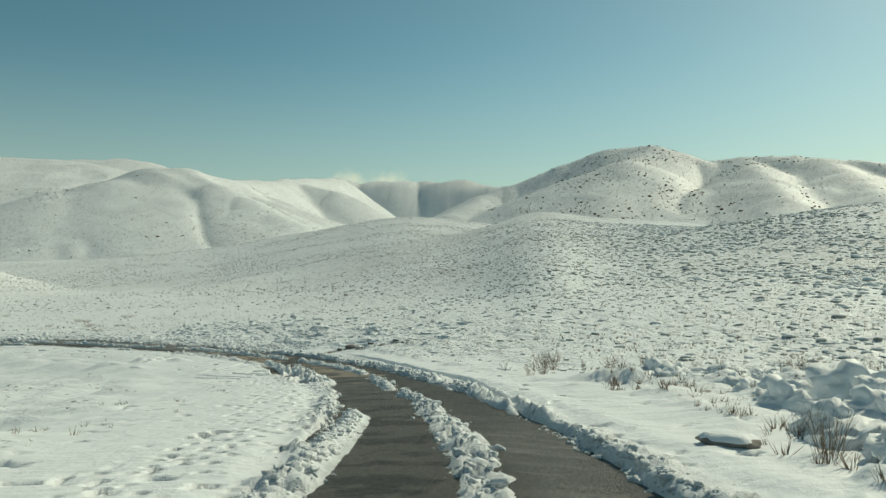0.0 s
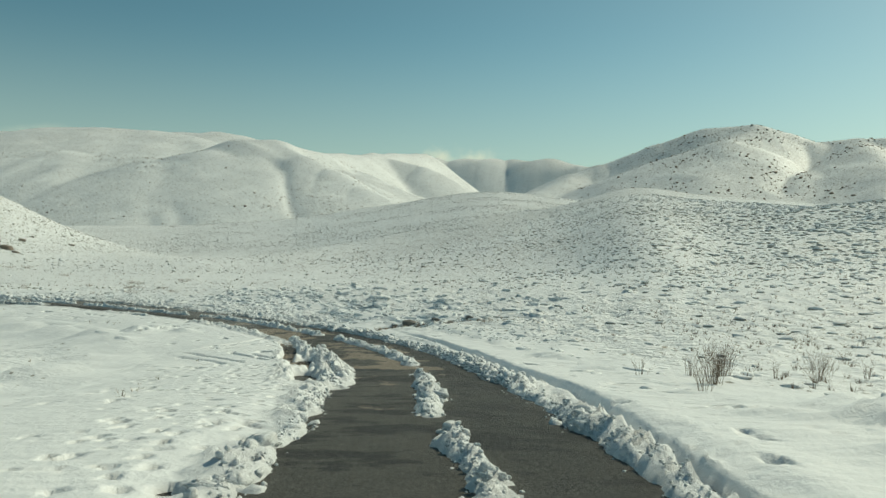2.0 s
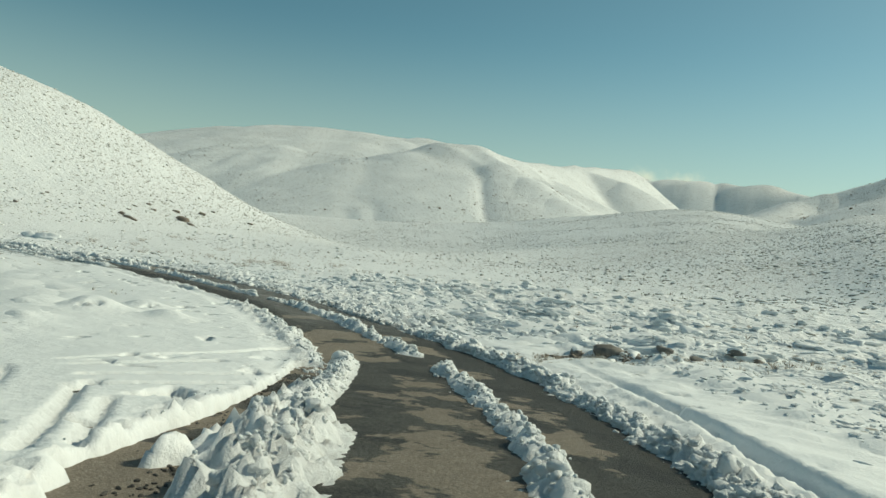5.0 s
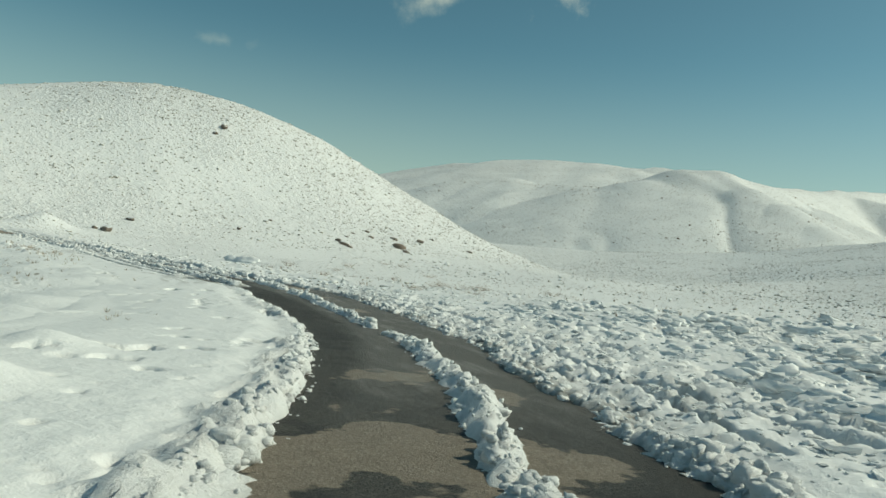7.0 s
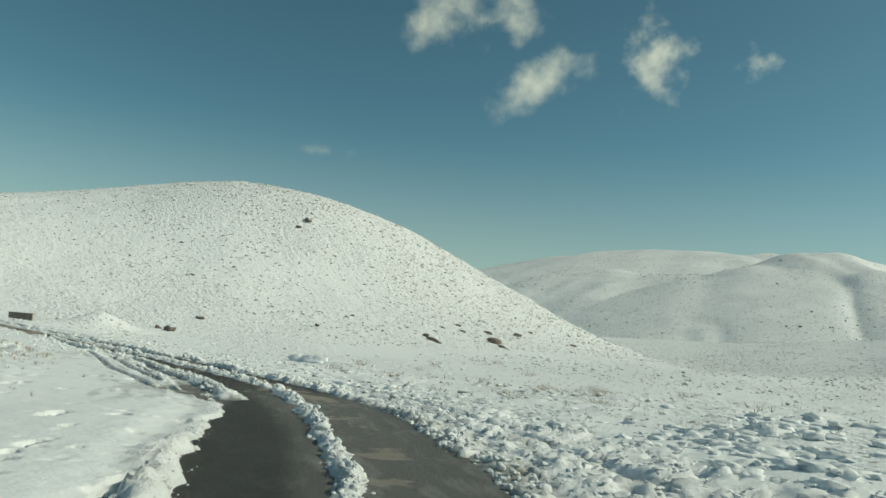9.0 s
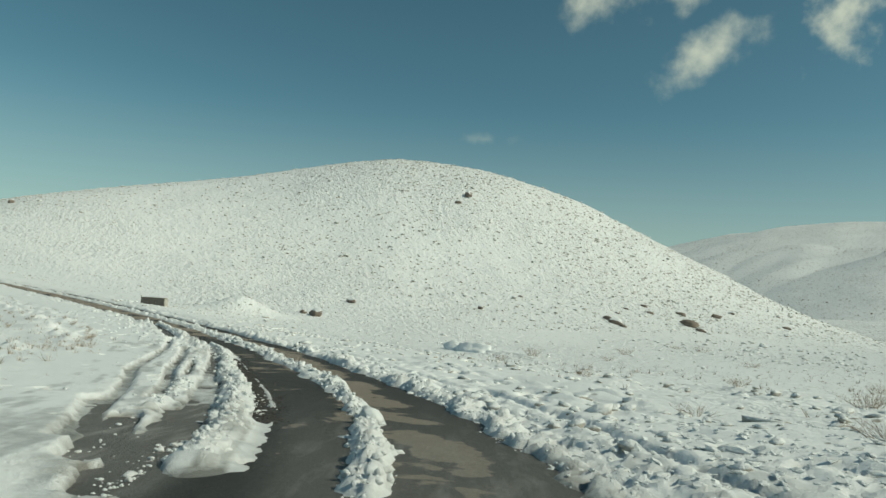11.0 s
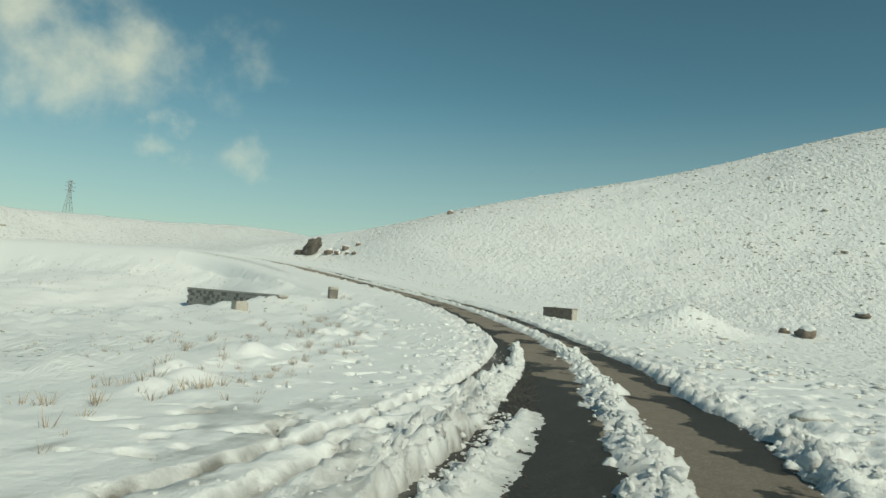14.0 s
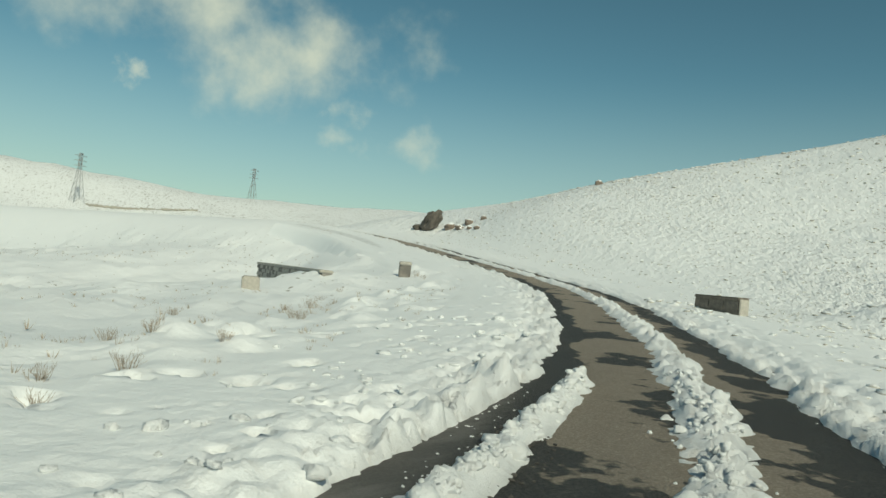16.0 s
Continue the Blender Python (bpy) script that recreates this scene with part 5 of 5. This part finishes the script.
small, large, big = (size > 0.01) & (size <= 0.033), (size > 0.033) & ~big, big & (size > 0.033)
scattered("snow_crumbs", spot[small], size[small], CLOD, "small crumbs of ploughed snow along the road", 1, False, (1.0, 0.9, 0.75))
scattered("snow_clods", spot[large], size[large], CLOD, "broken clods of ploughed snow along the road", 2, False, (1.0, 0.9, 0.8), 0.75)
scattered("snow_blocks", spot[big] - (0, 0, 0.015), size[big], CLOD, "larger broken blocks of ploughed snow along the road", 2, False, (1.1, 0.85, 0.7), 0.7)
# lumps thrown over the field on the outer side of the bend
s = rng.uniform(38, 76, 8500)
d = 1.9 + rng.gamma(1.6, 2.8, len(s)) + 3.0 * (s < 47)
size = rng.gamma(2.0, 0.011, len(s)) + 0.014
x, y, _ = place(s, d)
spot = np.stack([x, y, height(x, y) + size * 0.1], 1)
scattered("snow_lumps", spot, size, CLOD, "lumps and slabs of churned snow beside the road", 1, True, (1.4, 0.9, 0.4), 0.8)
# low hummocks under the smooth snow outside the bend, and clods on the bank inside it
s, d = rng.uniform(24, 46, 70), 3.9 + rng.gamma(2.0, 1.8, 70)
x, y, _ = place(s, d)
size = rng.gamma(3.0, 0.035, len(s)) + 0.06
scattered("snow_hummocks", np.stack([x, y, height(x, y) - size * 0.16], 1), size, CAP, "low rounded hummocks under the smooth roadside snow", 2, False, (1.3, 0.9, 0.34), 0.5)
s, d = rng.uniform(92, 114, 210), -1.9 - rng.gamma(1.8, 0.8, 210)
x, y, _ = place(s, d)
size = (rng.gamma(2.0, 0.013, len(s)) + 0.016) * smooth(d, -6.0, -4.0)
scattered("bank_clods", np.stack([x, y, height(x, y) + size * 0.15], 1)[size > 0.01], size[size > 0.01], CLOD, "scattered clods of thrown snow on the roadside bank", 2, False, (1.2, 0.9, 0.6), 0.6)
# a bare strip of earth at the foot of the ledge
soil = np.random.RandomState(31)
x = soil.uniform(-9.2, -3.6, 900)
y = 45.75 + 0.5 * (x + 6.7) + soil.normal(-0.15, 0.22, 900)
keep = soil.rand(900) < smooth(fbm(x / 0.7, y / 0.7, 3), -0.2, 0.2)
size = soil.gamma(2.5, 0.008, keep.sum()) + 0.012
scattered("earth_clods", np.stack([x[keep], y[keep], height(x[keep], y[keep]) + size * 0.1], 1), size, SOIL, "clods of bare brown earth at the foot of the ledge", 1, False, (1.2, 0.9, 0.6), 0.7, "soil")
# lumpy snow over the field outside the bend, and crumbled snow on its bank
s, d = soil.uniform(43.5, 68, 2600), 4.6 + soil.gamma(2.0, 3.0, 2600)
keep = soil.rand(2600) < 0.25 + 0.75 * smooth(fbm(s / 2.2, d / 1.5, 3), -0.2, 0.25)
x, y, _ = place(s[keep], d[keep])
size = soil.gamma(3.0, 0.03, keep.sum()) + 0.045
scattered("churned_snow", np.stack([x, y, height(x, y) - size * 0.15], 1), size, CAP, "lumpy churned snow over the field outside the bend", 2, False, (1.35, 0.9, 0.45), 0.8, swing=0.7)
s = np.concatenate([soil.uniform(27, 48, 1300), soil.uniform(48, 70, 500)])
d = edges(s)[1] + np.abs(soil.normal(0.08, 0.24, len(s)))
x, y, z = road_snow(s, d)
size = soil.gamma(3.0, 0.011, len(s)) + 0.014
scattered("bank_crumble", np.stack([x, y, z + size * 0.1], 1), size, CLOD, "crumbled lumps of snow on the ploughed bank", 2, False, (1.1, 0.9, 0.75), 0.7)
# dark grit along the scraped edge
s = np.concatenate([rng.uniform(75, 104, 2600), rng.uniform(34, 43, 500)])
d = np.concatenate([-1.15 + rng.normal(0, 0.14, 2600), -2.1 + rng.normal(0, 0.2, 500)])
x, y, zr = place(s, d)
scattered("grit", np.stack([x, y, tarmac(s, d, zr) + 0.004], 1), rng.uniform(0.008, 0.028, len(s)), GRIT, "dark wet grit along the scraped road edge", category="gravel")


def tufts(name, x, y, tall, mat, label, blades=6):
    """Tussocks and dry stalks, joined."""
    rng = np.random.RandomState(len(x))
    z = height(x, y)
    n = len(x)
    a = rng.uniform(0, 6.283, (n, blades))
    r = rng.uniform(0.0, 0.35, (n, blades)) * tall[:, None]
    lean = rng.uniform(0.1, 0.8, (n, blades)) * tall[:, None]
    h = tall[:, None] * rng.uniform(0.5, 1.0, (n, blades))
    w = tall[:, None] * rng.uniform(0.018, 0.045, (n, blades)) + 0.002
    fx, fy = x[:, None] + r * np.cos(a), y[:, None] + r * np.sin(a)
    z0 = np.repeat(z[:, None] - 0.03, blades, 1)
    side = a + 1.57 + rng.uniform(-0.6, 0.6, (n, blades))
    p0 = np.stack([fx - w * np.cos(side), fy - w * np.sin(side), z0], -1)
    p1 = np.stack([fx + w * np.cos(side), fy + w * np.sin(side), z0], -1)
    p2 = np.stack([fx + lean * np.cos(a), fy + lean * np.sin(a), z0 + h], -1)
    verts = np.stack([p0, p1, p2], 2).reshape(-1, 3)
    mesh = bpy.data.meshes.new(name)
    mesh.vertices.add(len(verts))
    mesh.vertices.foreach_set("co", verts.astype(np.float32).ravel())
    mesh.loops.add(len(verts))
    mesh.loops.foreach_set("vertex_index", np.arange(len(verts), dtype=np.int32))
    mesh.polygons.add(len(verts) // 3)
    mesh.polygons.foreach_set("loop_start", np.arange(0, len(verts), 3, dtype=np.int32))
    mesh.update(calc_edges=True)
    mesh.materials.append(mat)
    return tagged(new(name, mesh), label, "grass", kind="stuff")


# the field on the outer side
x, y = rng.uniform(4, 60, 15000), rng.uniform(8, 110, 15000)
s, d, _ = beside(x, y)
keep = (d > 4.5) & (rng.rand(len(x)) < 0.35 + 0.65 * smooth(fbm(x / 11, y / 11, 3), -0.2, 0.4))
tufts("field_tussocks", x[keep], y[keep], rng.uniform(0.08, 0.26, keep.sum()), STEM, "dry grass tussocks poking through the snow of the field", 9)
x, y = rng.uniform(-62, 5, 5000), rng.uniform(50, 170, 5000)
s, d, _ = beside(x, y)
keep = (d > 7) & (rng.rand(len(x)) < smooth(fbm(x / 9, y / 9, 3), -0.3, 0.5))
tufts("valley_tussocks", x[keep], y[keep], rng.uniform(0.12, 0.32, keep.sum()), STEM, "dry grass tussocks poking through the valley snow")
# snow-capped cushions over the field, larger further out
x, y = rng.uniform(-30, 150, 38000), rng.uniform(14, 215, 38000)
s, d, _ = beside(x, y)
keep = (d > 6.5) & (rng.rand(len(x)) < (0.35 + 0.65 * smooth(fbm(x / 9, y / 9, 3), -0.4, 0.2)) * (0.25 + 0.75 * smooth(d, 8, 26)) * (0.1 + 0.9 * smooth(x + 6 * fbm(x / 9, y / 9, 2), -14, 16)))
x, y = x[keep], y[keep]
size = (rng.gamma(4.0, 0.05, len(x)) + 0.12) * (0.45 + 0.2 * smooth(d[keep], 10, 22) + 0.5 * smooth(d[keep], 16, 70) * smooth(x, 10, 45))
scattered("field_cushions", np.stack([x, y, height(x, y) - size * 0.06], 1), size, CUSHION, "snow-capped tussock cushions all over the field", 1, False, (1.25, 0.75, 0.42), 0.45, "grass", 0.5)
# brush over the valley floor and the slopes behind it
x, y = rng.uniform(-150, 10, 30000), rng.uniform(64, 330, 30000)
s, d, _ = beside(x, y)
keep = (d > 7) & (np.hypot(x + 66, y - 79) > 5) & ((x > -80) | (y > 175)) & (rng.rand(len(x)) < 0.12 + 0.88 * smooth(fbm(x / 24, y / 16, 4, 0.6), -0.05, 0.4)) & (rng.rand(len(x)) < smooth(d + 4 * fbm(x / 7, y / 7, 2), 8, 24))
x, y = x[keep], y[keep]
size = (rng.gamma(3.0, 0.036, len(x)) + 0.07) * (0.45 + 0.55 * smooth(np.hypot(x + 45, y - 60), 25, 70))
scattered("valley_brush", np.stack([x, y, height(x, y) + size * 0.05], 1), size, CUSHION, "patches of low snow-capped brush across the valley floor", 1, False, (1.0, 0.85, 0.6), 0.5, "brush")
x, y = rng.uniform(3.4, 9.5, 420), rng.uniform(6.5, 23, 420)
keep = rng.rand(420) < smooth(fbm(x / 1.6, y / 1.6, 2), -0.2, 0.3)
tufts("bank_tussocks", x[keep], y[keep], rng.uniform(0.1, 0.3, keep.sum()), STEM, "dry grass tussocks in the hummocky snow bank", 12)
x, y = rng.uniform(3.8, 10.5, 620), rng.uniform(6.5, 24, 620)
keep = (x > np.interp(y, (6, 10, 16, 24), (3.9, 4.6, 6.0, 4.6))) & (rng.rand(620) < 0.35 + 0.65 * smooth(fbm(x / 2.0, y / 2.0, 2), -0.3, 0.3))
x, y = x[keep], y[keep]
size = rng.gamma(4.0, 0.036, len(x)) + 0.08
scattered("bank_hummocks", np.stack([x, y, height(x, y)], 1), size, CAP, "snow-covered hummocks of the roadside bank", 3, False, (1.2, 0.9, 0.8), 0.9, "snow")
# dry grass below the rock ledge
x, y = rng.uniform(-9, -2.5, 260), rng.uniform(-0.9, 0.7, 260)
tufts("ledge_grass", x, y + 45.5 + 0.55 * (x + 6.5), rng.uniform(0.06, 0.17, 260), RED_STEM, "dry pinkish grass at the foot of the rock ledge", 14)
# low cushions on the near hill
x, y = rng.uniform(-172, -84, 36000), rng.uniform(42, 165, 36000)
s, d, _ = beside(x, y)
HILL_X, HILL_Y, HILL_D = x, y, d
keep = (d > 4.5) & (hills(x, y) > -4.6) & (rng.rand(len(x)) < 0.25 + 0.75 * smooth(fbm(x / 13, y / 13, 3), -0.35, 0.35))
tufts("hill_brush", x[keep], y[keep], rng.uniform(0.06, 0.19, keep.sum()), SCRUB, "small dark brush tips all over the snowy hill", 5)
# small snow-capped hummocks of the same hill
keep = (HILL_D > 5) & (rng.rand(len(HILL_X)) < 0.5 * (0.3 + 0.7 * smooth(fbm(HILL_X / 10, HILL_Y / 10, 3), -0.35, 0.35)))
x, y = HILL_X[keep] + 0.7, HILL_Y[keep] + 0.4
size = (rng.gamma(3.0, 0.028, len(x)) + 0.05) * (0.5 + 0.5 * smooth(HILL_D[keep], 14, 45))
scattered("hill_hummocks", np.stack([x, y, height(x, y) + size * 0.02], 1), size, HUMMOCK, "small snow-capped hummocks all over the hill", 1, False, (1.0, 0.9, 0.6), 0.5, "brush")
# the bank inside the bend
x, y = rng.uniform(-110, -5, 8500), rng.uniform(5, 57, 8500)
s, d, _ = beside(x, y)
keep = (d < -4.6) & (rng.rand(len(x)) < smooth(fbm(x / 7, y / 7, 3), -0.1, 0.5))
tufts("bank_stalks", x[keep], y[keep], rng.uniform(0.05, 0.2, keep.sum()), RED_STEM, "thin dry stalks in the snow of the hollow", 11)
x, y = rng.uniform(-84, -44, 1800), rng.uniform(44, 58.5, 1800)
s, d, _ = beside(x, y)
keep = (d < -4.4) & (rng.rand(len(x)) < smooth(fbm(x / 3, y / 2, 3), -0.1, 0.4))
CLUMPS = [(86.6, -5.8, 16), (88, -6.2, 14), (84.7, -6.2, 12), (90.1, -5.7, 12), (93.3, -5.6, 22), (94.6, -5.4, 14), (97, -6.6, 10), (102.5, -8.6, 10), (105, -10.2, 8), (115.5, -7.3, 20), (110, -8.0, 10)]
near = [place(np.random.RandomState(i).normal(s0, 1.2, k), np.random.RandomState(i + 50).normal(d0, 0.55, k))[:2] for i, (s0, d0, k) in enumerate(CLUMPS)]
cx, cy = np.concatenate([v[0] for v in near]), np.concatenate([v[1] for v in near])
tufts("embankment_tussocks", cx, cy, np.random.RandomState(5).uniform(0.08, 0.26, len(cx)), RED_STEM, "clumps of dry brown grass on the snowy embankment", 10)
tufts("embankment_grass", x[keep], y[keep], rng.uniform(0.05, 0.16, keep.sum()), RED_STEM, "dry grass stalks on the snowy embankment", 8)
# low hummocks between the road and the foot of the hill
near = np.random.RandomState(77)
s, d = near.uniform(72, 128, 2600), near.uniform(2.6, 13, 2600)
keep = near.rand(2600) < 0.15 + 0.85 * smooth(fbm(s / 4, d / 2 + 30, 3), -0.15, 0.35)
x, y, _ = place(s[keep], d[keep])
size = near.gamma(3.0, 0.022, len(x)) + 0.04
scattered("verge_hummocks", np.stack([x, y, height(x, y) - size * 0.1], 1), size, HUMMOCK, "low snow-capped hummocks on the verge below the hill", 1, False, (1.2, 0.9, 0.55), 0.5, "snow")
# single shrubs dotted over the far ranges
x = np.concatenate([near.uniform(20, 520, 7000), near.uniform(-420, -40, 5000)])
y = np.concatenate([near.uniform(480, 1000, 7000), near.uniform(370, 640, 5000)])
keep = near.rand(len(x)) < 0.1 + 0.9 * smooth(fbm(x / 70, y / 70 + 3, 4, 0.6), -0.1, 0.35)
x, y = x[keep], y[keep]
size = (near.gamma(2.0, 0.22, len(x)) + 0.3) * np.where(x > 0, 0.85, 0.33)
scattered("far_shrubs", np.stack([x, y, height(x, y) + size * 0.2], 1), size, STEM, "dark single shrubs dotted over the far snowy ranges", 1, False, (1.0, 1.0, 0.7), 0.5, "brush")
# a dark line of scrub across the far plain
n = 260
t = rng.rand(n)
x, y = -561 - 72 * t, -420 + 56 * t + rng.normal(0, 1.0, n)
z = ground(x, y)
scattered("far_scrub", np.stack([x, y, z + 0.6], 1), rng.uniform(0.6, 1.7, n) * (1 - 0.5 * (np.abs(t - 0.62) < 0.05)), SCRUB, "long dark line of scrub across the far snow plain", 1, False, category="scrub")
